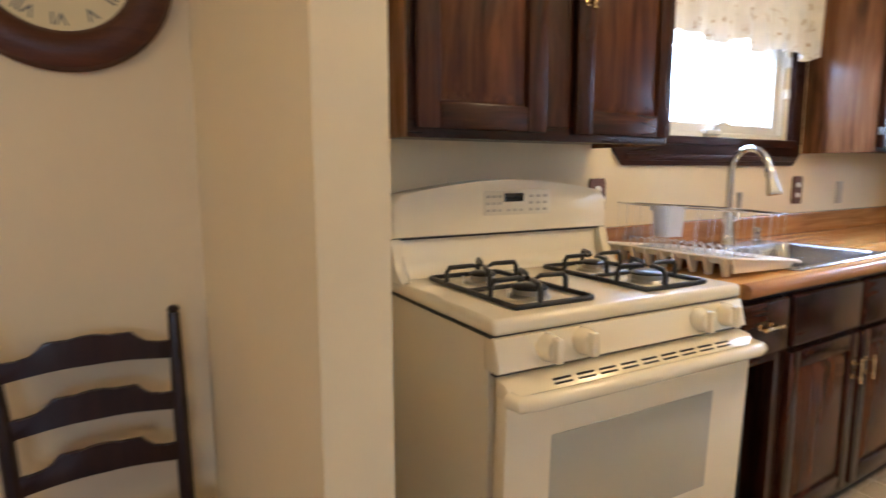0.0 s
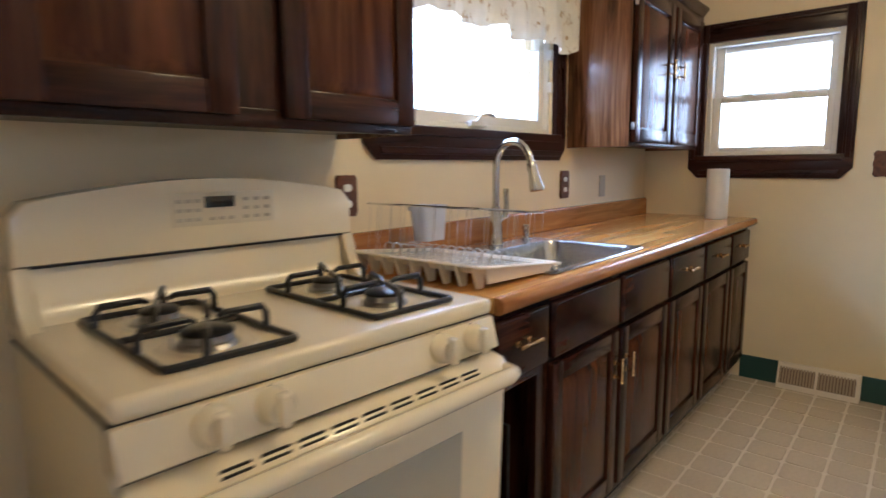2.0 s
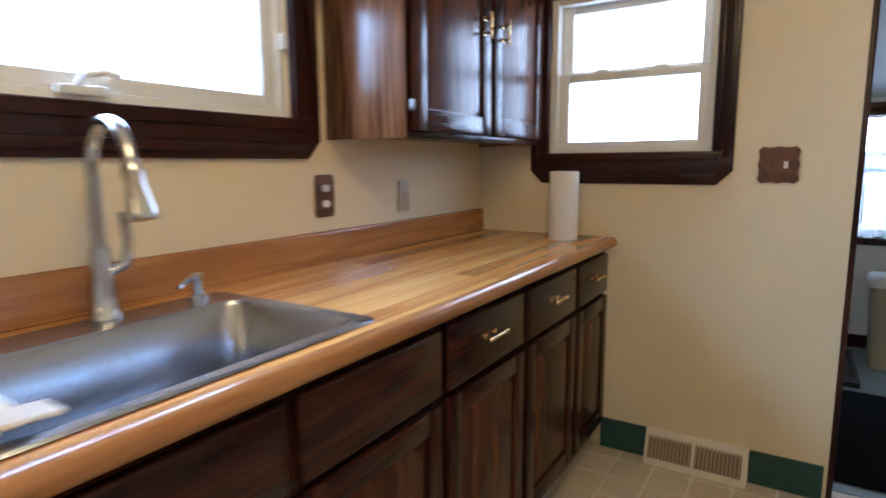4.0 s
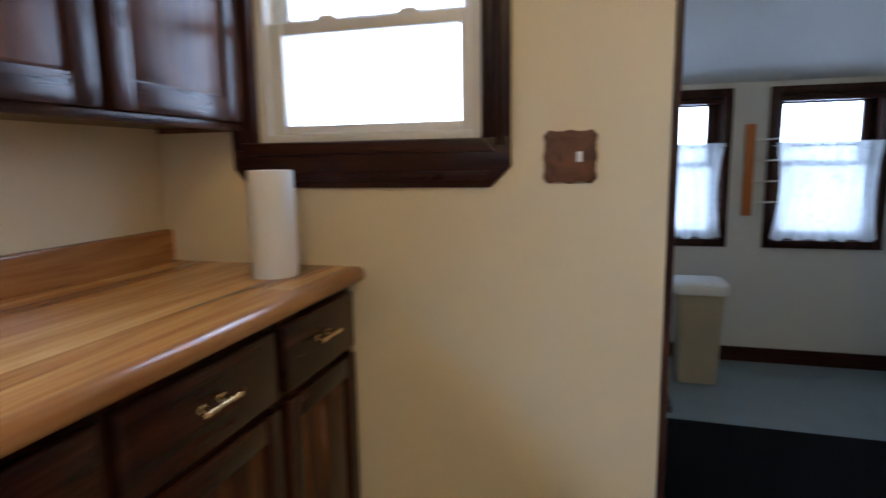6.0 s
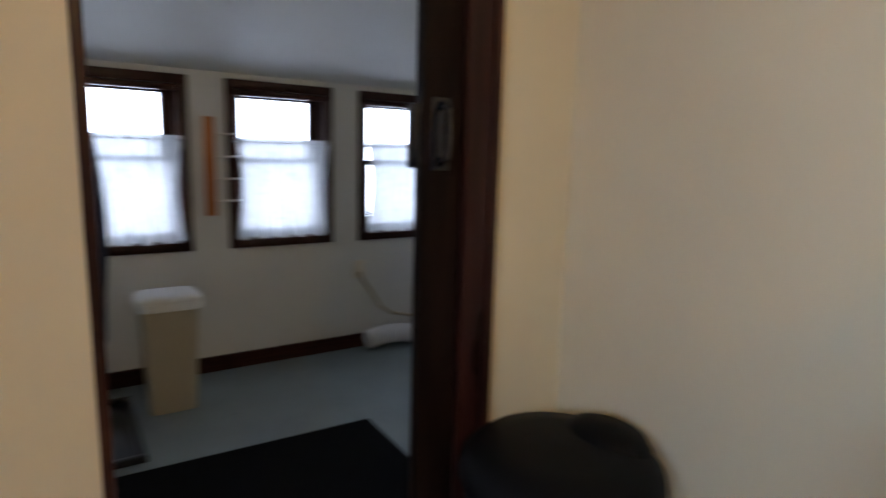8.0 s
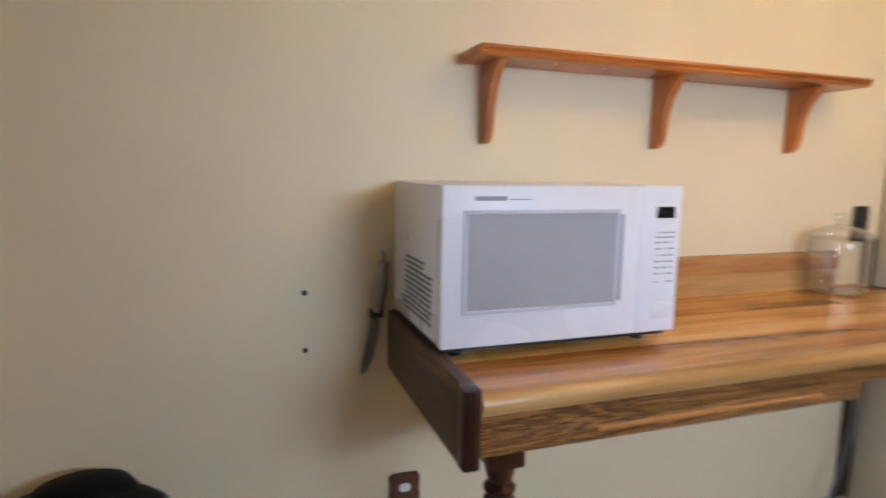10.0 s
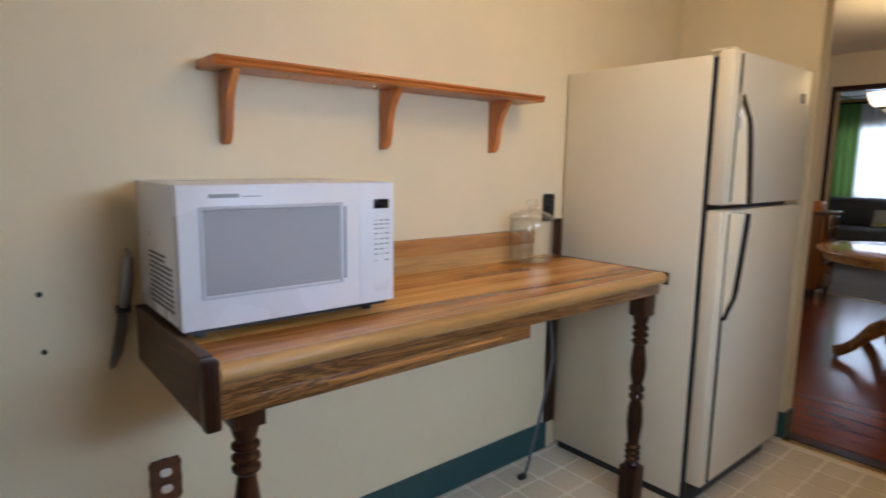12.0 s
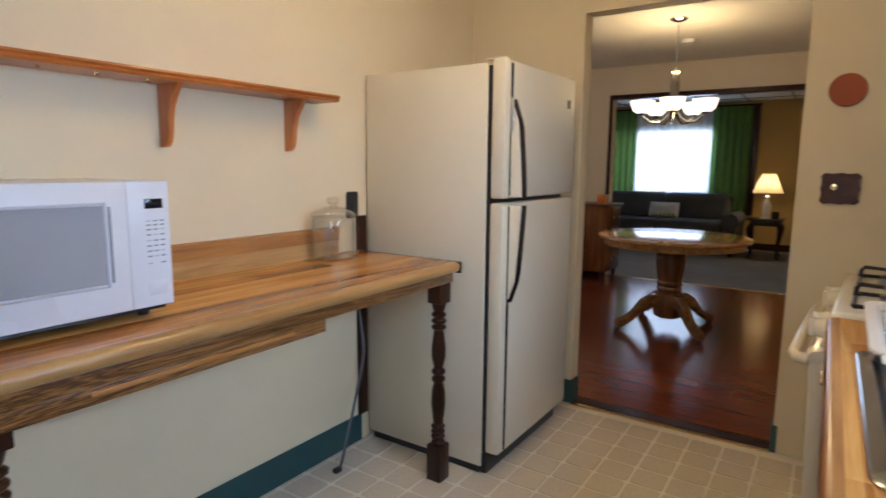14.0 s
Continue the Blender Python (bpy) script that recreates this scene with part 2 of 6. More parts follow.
SHADE = cloth("cream_lampshade_cloth", (0.86, 0.76, 0.55), 0.6)
PILLOW = cloth("white_pillow_cloth", (0.66, 0.66, 0.62), 0.0)
PILLOW_Y = cloth("yellow_pillow_cloth", (0.55, 0.42, 0.08), 0.0)
GLASS = glassy("window_glass")


def thin_glass(name):
    """Blown glass too thin to bend what is seen through it."""
    m, n, l, b = shader(name)
    clear, shine, mx, fr = n.new("ShaderNodeBsdfTransparent"), n.new("ShaderNodeBsdfGlossy"), n.new("ShaderNodeMixShader"), n.new("ShaderNodeLayerWeight")
    clear.inputs[0].default_value, shine.inputs["Roughness"].default_value = (0.978, 0.985, 0.978, 1), 0.02
    steep, some = n.new("ShaderNodeMath"), n.new("ShaderNodeMath")
    steep.operation, some.operation = "POWER", "MULTIPLY_ADD"
    steep.inputs[1].default_value, some.inputs[1].default_value, some.inputs[2].default_value = 2.6, 0.95, 0.055
    l.new(fr.outputs["Facing"], steep.inputs[0])
    l.new(steep.outputs[0], some.inputs[0])
    l.new(some.outputs[0], mx.inputs[0])
    l.new(clear.outputs[0], mx.inputs[1])
    l.new(shine.outputs[0], mx.inputs[2])
    l.new(mx.outputs[0], n["Material Output"].inputs[0])
    return m


JAR_GLASS = thin_glass("jar_glass")
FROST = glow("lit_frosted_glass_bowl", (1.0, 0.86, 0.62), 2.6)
DARK_STOPS = [(0.30, (0.013, 0.0042, 0.0025)), (0.52, (0.034, 0.0105, 0.0056)), (0.74, (0.074, 0.024, 0.0110))]
PANEL_STOPS = [(0.30, (0.024, 0.0072, 0.0031)), (0.52, (0.072, 0.022, 0.0085)), (0.74, (0.130, 0.043, 0.0155))]
DARK_V = wooden("dark_stained_oak_upright", DARK_STOPS, "z", 0.24, 0.0, bump=0.010, spec=0.24)
DARK_H = wooden("dark_stained_oak_level", DARK_STOPS, "x", 0.24, 0.0, bump=0.008, spec=0.24)
PANEL_V = wooden("dark_stained_oak_panel", PANEL_STOPS, "z", 0.26, 0.0, bump=0.012, spec=0.2)
CASING_STOPS = [(0.32, (0.014, 0.0045, 0.0034)), (0.55, (0.036, 0.0110, 0.0076)), (0.75, (0.068, 0.022, 0.013))]
CASING_X = wooden("mahogany_stained_trim_x", CASING_STOPS, "x", 0.28, 0.0, spec=0.22)
CASING_Y = wooden("mahogany_stained_trim_y", CASING_STOPS, "y", 0.28, 0.0, spec=0.22)
CASING_Z = wooden("mahogany_stained_trim_z", CASING_STOPS, "z", 0.28, 0.0, spec=0.22)
TOP_STOPS = [(0.15, (0.17, 0.052, 0.010)), (0.36, (0.43, 0.172, 0.038)), (0.56, (0.63, 0.300, 0.078)), (0.84, (0.80, 0.48, 0.175))]
LAMINATE = wooden("butcher_block_laminate", TOP_STOPS, "x", 0.16, 0.0, 0.8, (1.9, 0.060, 0.36), 0.006, spec=0.5)
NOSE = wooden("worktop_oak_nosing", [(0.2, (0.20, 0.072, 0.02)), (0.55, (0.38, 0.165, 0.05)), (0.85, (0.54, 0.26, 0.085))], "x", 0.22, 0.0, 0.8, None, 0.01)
APRON = wooden("zebra_grained_oak", [(0.34, (0.30, 0.130, 0.036)), (0.40, (0.035, 0.012, 0.004)), (0.44, (0.26, 0.105, 0.028)), (0.49, (0.050, 0.017, 0.005)), (0.53, (0.30, 0.130, 0.036)), (0.58, (0.055, 0.019, 0.006)), (0.63, (0.34, 0.150, 0.043)), (0.72, (0.09, 0.032, 0.009))], "x", 0.28, 0.1, 0.75)
PALE_OAK = wooden("pale_oak_strip", [(0.25, (0.30, 0.135, 0.036)), (0.75, (0.56, 0.32, 0.115))], "x", 0.3, 0.2)
PINE = wooden("honey_stained_pine", [(0.25, (0.25, 0.070, 0.015)), (0.5, (0.52, 0.160, 0.030)), (0.8, (0.65, 0.235, 0.050))], "x", 0.32, 0.3, 0.7)
PINE_Z = wooden("honey_stained_pine_upright", [(0.25, (0.25, 0.070, 0.015)), (0.5, (0.50, 0.150, 0.030)), (0.8, (0.62, 0.225, 0.048))], "z", 0.32, 0.3, 0.7)
TURNED = wooden("dark_turned_wood", [(0.3, (0.014, 0.005, 0.003)), (0.6, (0.050, 0.018, 0.008)), (0.8, (0.11, 0.044, 0.018))], "z", 0.3, 0.0, spec=0.2)
END_PANEL = wooden("walnut_end_panel", [(0.36, (0.030, 0.012, 0.006)), (0.46, (0.085, 0.036, 0.015)), (0.54, (0.045, 0.018, 0.008)), (0.64, (0.120, 0.055, 0.023))], "y", 0.45, 0.1)
SIDE_OAK = wooden("glossy_oak_side", [(0.36, (0.045, 0.015, 0.006)), (0.5, (0.14, 0.055, 0.022)), (0.68, (0.27, 0.130, 0.056))], "z", 0.20, 0.0, 0.8, spec=0.55)
PLATE_WOOD = wooden("brown_wood_plate", [(0.3, (0.055, 0.018, 0.008)), (0.7, (0.16, 0.058, 0.024))], "x", 0.35, 0.2)
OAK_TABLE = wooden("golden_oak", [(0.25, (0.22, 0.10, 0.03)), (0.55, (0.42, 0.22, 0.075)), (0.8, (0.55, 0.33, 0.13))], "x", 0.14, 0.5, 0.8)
# pedestal and foot oak, both darker than the tabletop oak
OAK_TABLE_Z = wooden("brown_oak_upright", [(0.25, (0.075, 0.026, 0.008)), (0.55, (0.16, 0.062, 0.019)), (0.8, (0.24, 0.105, 0.034))], "z", 0.22, 0.2, 0.8)
OAK_FOOT = wooden("darker_oak_foot", [(0.25, (0.12, 0.046, 0.014)), (0.55, (0.25, 0.115, 0.036)), (0.8, (0.36, 0.19, 0.068))], "x", 0.25, 0.2, 0.8)
CHERRY = wooden("red_brown_floorboards", [(0.2, (0.070, 0.014, 0.006)), (0.5, (0.185, 0.042, 0.015)), (0.95, (0.255, 0.064, 0.021))], "y", 0.20, 0.2, 0.7, None, 0.006, 0.07)
CHAIR_WOOD = wooden("black_brown_chair_wood", [(0.3, (0.010, 0.005, 0.004)), (0.7, (0.032, 0.014, 0.009))], "z", 0.35, 0.2)
DOOR_WOOD = wooden("black_stained_door_edge", [(0.3, (0.006, 0.003, 0.002)), (0.7, (0.018, 0.008, 0.005))], "z", 0.5, 0.0, spec=0.1)
CLOCK_WOOD = wooden("cherry_clock_case", [(0.3, (0.035, 0.011, 0.006)), (0.7, (0.10, 0.032, 0.013))], "x", 0.42, 0.0)
CLOCK_FACE = painted("cream_clock_dial", (0.72, 0.62, 0.36), 0.5, 0.03, 0.0)
RUSH = painted("tan_seat_cane", (0.42, 0.22, 0.09), 0.7, 0.15, 0.6, 180)
TERRACOTTA = painted("terracotta_clay", (0.36, 0.085, 0.035), 0.75, 0.08, 0.3, 160)
VINYL_TILE = tile_like("mottled_beige_vinyl", (0.63, 0.53, 0.39), (0.71, 0.605, 0.46), 0.20, 0.06)
GROUT = painted("pale_vinyl_joint", (0.73, 0.64, 0.50), 0.35, 0.05, 0.1)
BACKDROP = glow("white_overcast_distance", (0.93, 0.97, 1.0), 2.2)
CEIL_TILE = painted("white_ceiling_tile", (0.62, 0.62, 0.60), 0.9, 0.05, 0.6, 120)

for m in (MAT_RUBBER, COAT, SOFA, CARPET, PAPER, BIN_BLACK):
    m.node_tree.nodes["Principled BSDF"].inputs["Specular IOR Level"].default_value = 0.08 if m is not BIN_BLACK else 0.12

# ---- mesh helpers ----


def put(ob_name, bm, mat):
    bmesh.ops.recalc_face_normals(bm, faces=bm.faces)
    me = bpy.data.meshes.new(ob_name)
    bm.to_mesh(me)
    bm.free()
    me.materials.append(mat)
    return me


def smooth(me, limit=40):
    me.polygons.foreach_set("use_smooth", [True] * len(me.polygons))
    me.set_sharp_from_angle(angle=radians(limit))


def thing(name, at, label, cat, group="", kind=""):
    ob = new(name)
    ob.location = at
    ob.empty_display_size = 0.05
    return tagged(ob, label, cat, group, kind)


def base_of(ob):
    return base_of(ob.parent) if ob.parent else Vector(ob.location)


def part(name, bm, mat, parent, label="", flat=False):
    """One mesh under a thing or under one of its parts; the bmesh is in world metres."""
    root = base_of(parent)
    bmesh.ops.translate(bm, verts=bm.verts, vec=-root)
    me = put(name, bm, mat)
    if not flat:
        smooth(me)
    ob = new(name, me)
    ob.parent = parent
    return tagged(ob, label)


def solo(name, bm, mat, label="", cat="", kind="", at=None, group=""):
    """A thing that is one mesh."""
    at = Vector(at) if at else Vector((0, 0, 0))
    bmesh.ops.translate(bm, verts=bm.verts, vec=-at)
    me = put(name, bm, mat)
    smooth(me)
    ob = new(name, me)
    ob.location = at
    return tagged(ob, label, cat, group, kind)


def box(bm, a, b, r=0.0, seg=2):
    m = Matrix.Translation([(p + q) / 2 for p, q in zip(a, b)]) @ Matrix.Diagonal([abs(q - p) for p, q in zip(a, b)] + [1])
    vs = bmesh.ops.create_cube(bm, size=1, matrix=m)["verts"]
    if r > 0:
        es = list({e for v in vs for e in v.link_edges})
        bmesh.ops.bevel(bm, geom=es, offset=r, segments=seg, profile=0.5, affect="EDGES", clamp_overlap=True)
    return bm


def boxes(*items):
    bm = bmesh.new()
    for it in items:
        box(bm, *it)
    return bm


def prism(bm, pts, axis, c0, c1, r=0.0):
    """A polygon (u, v) pulled along an axis: x takes (y, z), y takes (x, z), z takes (x, y)."""
    def at(u, v, c):
        return {"x": (c, u, v), "y": (u, c, v), "z": (u, v, c)}[axis]
    lo = [bm.verts.new(at(u, v, c0)) for u, v in pts]
    hi = [bm.verts.new(at(u, v, c1)) for u, v in pts]
    fs = [bm.faces.new(lo[::-1]), bm.faces.new(hi)]
    k = len(pts)
    for i in range(k):
        fs.append(bm.faces.new((lo[i], lo[(i + 1) % k], hi[(i + 1) % k], hi[i])))
    if r > 0:
        es = list({e for f in fs[:2] for e in f.edges})
        bmesh.ops.bevel(bm, geom=es, offset=r, segments=2, profile=0.5, affect="EDGES", clamp_overlap=True)
    return bm


def lathe(bm, prof, at, seg=24, axis="z", squeeze=1.0):
    """Turns a profile of (radius, height) round an axis through a place."""
    rings = []
    for rad, hgt in prof:
        ring = []
        for k in range(seg):
            a = 2 * math.pi * k / seg
            u, v = max(rad, 1e-4) * math.cos(a), max(rad, 1e-4) * math.sin(a) * squeeze
            p = {"z": (u, v, hgt), "y": (u, hgt, v), "x": (hgt, u, v)}[axis]
            ring.append(bm.verts.new(Vector(at) + Vector(p)))
        rings.append(ring)
    for a, b in zip(rings, rings[1:]):
        for k in range(seg):
            bm.faces.new((a[k], a[(k + 1) % seg], b[(k + 1) % seg], b[k]))
    bm.faces.new(rings[0][::-1])
    bm.faces.new(rings[-1])
    return bm


def tube(bm, pts, rad, seg=8, closed=False):
    """A round rod along a line of places; rad may be one number or one for each place."""
    pts = [Vector(p) for p in pts]
    rads = rad if isinstance(rad, (list, tuple)) else [rad] * len(pts)
    rings, side = [], None
    k = len(pts)
    for i, p in enumerate(pts):
        q0 = pts[(i - 1) % k] if closed or i > 0 else p
        q1 = pts[(i + 1) % k] if closed or i < k - 1 else p
        d = (q1 - q0).normalized()
        if side is None:
            side = d.orthogonal().normalized()
        side = (side - d * side.dot(d)).normalized()
        other = d.cross(side)
        rings.append([bm.verts.new(p + (side * math.cos(2 * math.pi * j / seg) + other * math.sin(2 * math.pi * j / seg)) * rads[i]) for j in range(seg)])
    pairs = list(zip(rings, rings[1:])) + ([(rings[-1], rings[0])] if closed else [])
    for a, b in pairs:
        for j in range(seg):
            bm.faces.new((a[j], a[(j + 1) % seg], b[(j + 1) % seg], b[j]))
    if not closed:
        bm.faces.new(rings[0][::-1])
        bm.faces.new(rings[-1])
    return bm


def arc(c, rad, a0, a1, k, plane="xz"):
    """k+1 places on an arc round c, angles in degrees."""
    out = []
    for i in range(k + 1):
        a = radians(a0 + (a1 - a0) * i / k)
        u, v = rad * math.cos(a), rad * math.sin(a)
        out.append(Vector(c) + Vector({"xz": (u, 0, v), "yz": (0, u, v), "xy": (u, v, 0)}[plane]))
    return out


def sheet(bm, fn, nu, nv, thick=0.0):
    """A grid sheet from fn(u, v) with u, v in 0..1, optionally with a back side."""
    vs = [[bm.verts.new(fn(i / nu, j / nv)) for j in range(nv + 1)] for i in range(nu + 1)]
    fs = [bm.faces.new((vs[i][j], vs[i + 1][j], vs[i + 1][j + 1], vs[i][j + 1])) for i in range(nu) for j in range(nv)]
    if thick:
        bmesh.ops.solidify(bm, geom=fs, thickness=thick)
    return bm


def wall(name, axis, c0, c1, u0, u1, z0, z1, mat, holes=()):
    """A wall slab between c0 and c1 on its axis, along u, with rectangular holes (u0, u1, z0, z1)."""
    bm = bmesh.new()
    us = sorted({u0, u1, *[h for q in holes for h in q[:2]]})
    for p, q in zip(us, us[1:]):
        spans, mid = [(z0, z1)], (p + q) / 2
        for h in holes:
            if h[0] <= mid <= h[1]:
                spans = [s for a, b in spans for s in ((a, min(b, h[2])), (max(a, h[3]), b)) if s[1] - s[0] > 1e-4]
        for a, b in spans:
            if axis == "x":
                box(bm, (c0, p, a), (c1, q, b))
            else:
                box(bm, (p, c0, a), (q, c1, b))
    me = put(name, bm, mat)
    return tagged(new(name, me), kind="structure")


def slab(name, a, b, mat, kind="structure"):
    return tagged(new(name, put(name, boxes((a, b)), mat)), kind=kind)

# ---- setting ----
N, E, S, W = 1.97, 4.11, -0.455, 0.535
WD = W - 0.10
CEIL = 2.44
wall("wall_north", "y", N, N + 0.15, -3.4, E + 0.10, 0, CEIL, PAINT, [(1.925, 2.97, 1.335, 2.06)])
wall("wall_east", "x", E, E + 0.10, -2.1, N, 0, CEIL, PAINT, [(1.003, 1.63, 1.243, 1.856), (-0.16, 0.563, -0.1, 2.06)])
wall("wall_south", "y", S - 0.12, S, WD, E, 0, CEIL, PAINT)
wall("wall_west", "x", WD, W, S, N, 0, CEIL, PAINT, [(0.205, 1.183, -0.1, 2.065)])
slab("floor", (WD, S, -0.1), (E + 0.10, N, -0.003), GROUT)
slab("ceiling", (-3.4, -3.2, CEIL), (E + 0.10, N + 0.15, CEIL + 0.1), CEILING)
# mudroom: a lean-to with a sloped ceiling
slab("floor_mudroom", (E + 0.10, -2.1, -0.1), (6.4, 0.8, 0.0), GREY_FLOOR)
wall("wall_mudroom_east", "x", 6.29, 6.40, -2.2, 0.8, 0, 1.70, PAINT_MUD, [(0.075, 0.575, 0.72, 1.515), (-0.695, -0.2, 0.72, 1.515), (-1.42, -0.956, 0.72, 1.515)])
wall("wall_mudroom_north", "y", 0.69, 0.80, E + 0.10, 6.29, 0, 2.45, PAINT_MUD)
wall("wall_mudroom_south", "y", -2.2, -2.1, E, 6.29, 0, 2.45, PAINT_MUD)
tagged(new("ceiling_mudroom", put("ceiling_mudroom", prism(bmesh.new(), [(E + 0.10, 2.36), (6.42, 1.545), (6.42, 1.62), (E + 0.10, 2.44)], "y", -2.2, 0.8), PAINT_MUD)), kind="structure")
# dining room and living room
slab("floor_dining", (-3.4, -3.2, -0.1), (WD, N, -0.012), CHERRY)
# this wall's opening is out of view, cut for the added south lamp
wall("wall_dining_south", "y", -3.3, -3.2, -7.1, WD, 0, CEIL, PAINT_DINING, [(-1.6, -0.2, 0.85, 2.05)])
wall("wall_dining_east", "x", WD, W, -3.2, S - 0.12, 0, CEIL, PAINT_DINING)
wall("wall_living_opening", "x", -3.5, -3.38, -3.2, N, 0, CEIL, PAINT_DINING, [(-0.895, 1.02, -0.1, 2.10)])
slab("floor_living", (-7.1, -3.2, -0.1), (-3.4, 1.35, 0.0), CARPET)
wall("wall_living_west", "x", -7.1, -6.98, -3.2, 1.35, 0, 2.44, PAINT_LIVING, [(-2.45, -0.36, 0.86, 1.98)])
wall("wall_living_north", "y", 1.35, 1.45, -7.1, -3.5, 0, 2.44, PAINT_LIVING)
bm = boxes(((-7.0, -3.2, 2.352), (-3.5, 1.35, 2.44)))
for k in range(6):
    box(bm, (-7.0, -3.0 + 0.7 * k, 2.346), (-3.5, -2.975 + 0.7 * k, 2.353))
tagged(new("ceiling_living", put("ceiling_living", bm, CEIL_TILE)), kind="structure")
bm = bmesh.new()
for k in range(7):
    box(bm, (-6.95, -2.99 + 0.62 * k, 2.338), (-3.52, -2.965 + 0.62 * k, 2.345))
for k in range(4):
    box(bm, (-6.5 + 0.9 * k, -3.1, 2.339), (-6.475 + 0.9 * k, 1.34, 2.3445))
tagged(new("ceiling_grid", put("ceiling_grid", bm, BLACK)), kind="structure")
# plain distance outside the windows
slab("backdrop_north", (-2, 4.5, -2), (9, 4.55, 7), BACKDROP)
slab("backdrop_east", (9.5, -6, -2), (9.55, 8, 7), BACKDROP)
slab("backdrop_west", (-10.05, -7, -2), (-10, 6, 7), BACKDROP)
slab("ground", (-60, -60, -0.6), (60, 60, -0.5), GREY_FLOOR)

# green base, dark base, thresholds
bm = boxes(((1.52, S, 0), (E, S + 0.008, 0.13), 0.002), ((E - 0.008, 0.575, 0), (E, 0.81, 0.13), 0.002), ((E - 0.008, 1.185, 0), (E, 1.375, 0.13), 0.002),
           ((W, 1.175, 0), (W + 0.008, 1.20, 0.13), 0.002), ((W, S + 0.01, 0), (W + 0.008, 0.205, 0.13), 0.002), ((WD, 1.175, 0), (W + 0.006, 1.183, 0.13), 0.002), ((WD, 0.205, 0), (W + 0.006, 0.213, 0.13), 0.002))
tagged(new("baseboard", put("baseboard", bm, GREEN_BASE)), kind="structure")
bm = boxes(((6.272, -2.1, 0), (6.29, 0.69, 0.085), 0.003))
tagged(new("baseboard_mudroom", put("baseboard_mudroom", bm, CASING_Y)), kind="structure")
bm = boxes(((-6.98, 0.0, 0), (-6.965, 1.35, 0.11), 0.003), ((-3.37, 1.03, 0), (-3.38 + 0.014, N, 0.1), 0.003), ((-3.38, -3.2, 0), (-3.366, -0.96, 0.1), 0.003))
tagged(new("baseboard_rooms", put("baseboard_rooms", bm, CASING_Y)), kind="structure")
bm = boxes(((WD + 0.005, 0.213, -0.02), (W - 0.012, 1.175, 0.006), 0.003))
tagged(new("threshold", put("threshold", bm, CASING_Y)), kind="structure")
bm = boxes(((W - 0.010, 0.213, -0.01), (W + 0.022, 1.175, 0.004), 0.002))
tagged(new("trim_threshold_strip", put("trim_threshold_strip", bm, BRASS)), kind="structure")
bm = boxes(((-3.42, -0.88, -0.01), (-3.38, 1.0, 0.005), 0.002))
tagged(new("trim_carpet_strip", put("trim_carpet_strip", bm, BRASS)), kind="structure")
# dark trim of the wide opening to the living room
bm = boxes(((-3.375, -0.905, 2.085), (-3.36, 1.03, 2.125), 0.003), ((-3.375, -0.935, 0), (-3.36, -0.895, 2.125), 0.003), ((-3.505, -0.895, 2.075), (-3.38, 1.02, 2.1), 0.002))
tagged(new("trim_living_opening", put("trim_living_opening", bm, CASING_Z)), kind="structure")
# door frame to the mudroom
jam = thing("door_frame", (E, -0.11, 0), "dark stained wooden door frame with a sliding door pushed back", "door frame", kind="structure")
part("casing", boxes(((E - 0.018, -0.218, 0.0), (E, -0.128, 2.15), 0.006)), CASING_Z, jam)
part("casing_bead", boxes(((E - 0.024, -0.214, 0.0), (E - 0.0175, -0.190, 2.15), 0.003)), CASING_Z, jam)
part("jamb", boxes(((E + 0.040, -0.16, 0.0), (E + 0.106, -0.142, 2.06), 0.002)), CASING_Z, jam)
part("jamb", boxes(((E - 0.004, 0.545, 0.0), (E + 0.106, 0.563, 2.06), 0.002)), CASING_Z, jam)
part("header", boxes(((E - 0.004, -0.16, 2.045), (E + 0.106, 0.545, 2.06), 0.002)), CASING_Y, jam)
leaf = part("door_edge", boxes(((E + 0.002, -0.159, 0.004), (E + 0.036, -0.034, 2.044), 0.004)), DOOR_WOOD, jam, "nearly black leading edge of a sliding door")
plate = part("pull_plate", boxes(((E - 0.003, -0.098, 1.165), (E + 0.003, -0.050, 1.315), 0.004)), BLACK_GLOSS, leaf, "black metal pull plate")
part("pull", tube(bmesh.new(), [(E - 0.002, -0.072, 1.180), (E - 0.032, -0.070, 1.192), (E - 0.036, -0.070, 1.24), (E - 0.032, -0.070, 1.288), (E - 0.002, -0.072, 1.300)], 0.008), BLACK_GLOSS, leaf)
part("edge_catch", boxes(((E + 0.006, -0.036, 1.17), (E + 0.032, -0.012, 1.30), 0.004)), BLACK_GLOSS, leaf)

# ---- windows ----


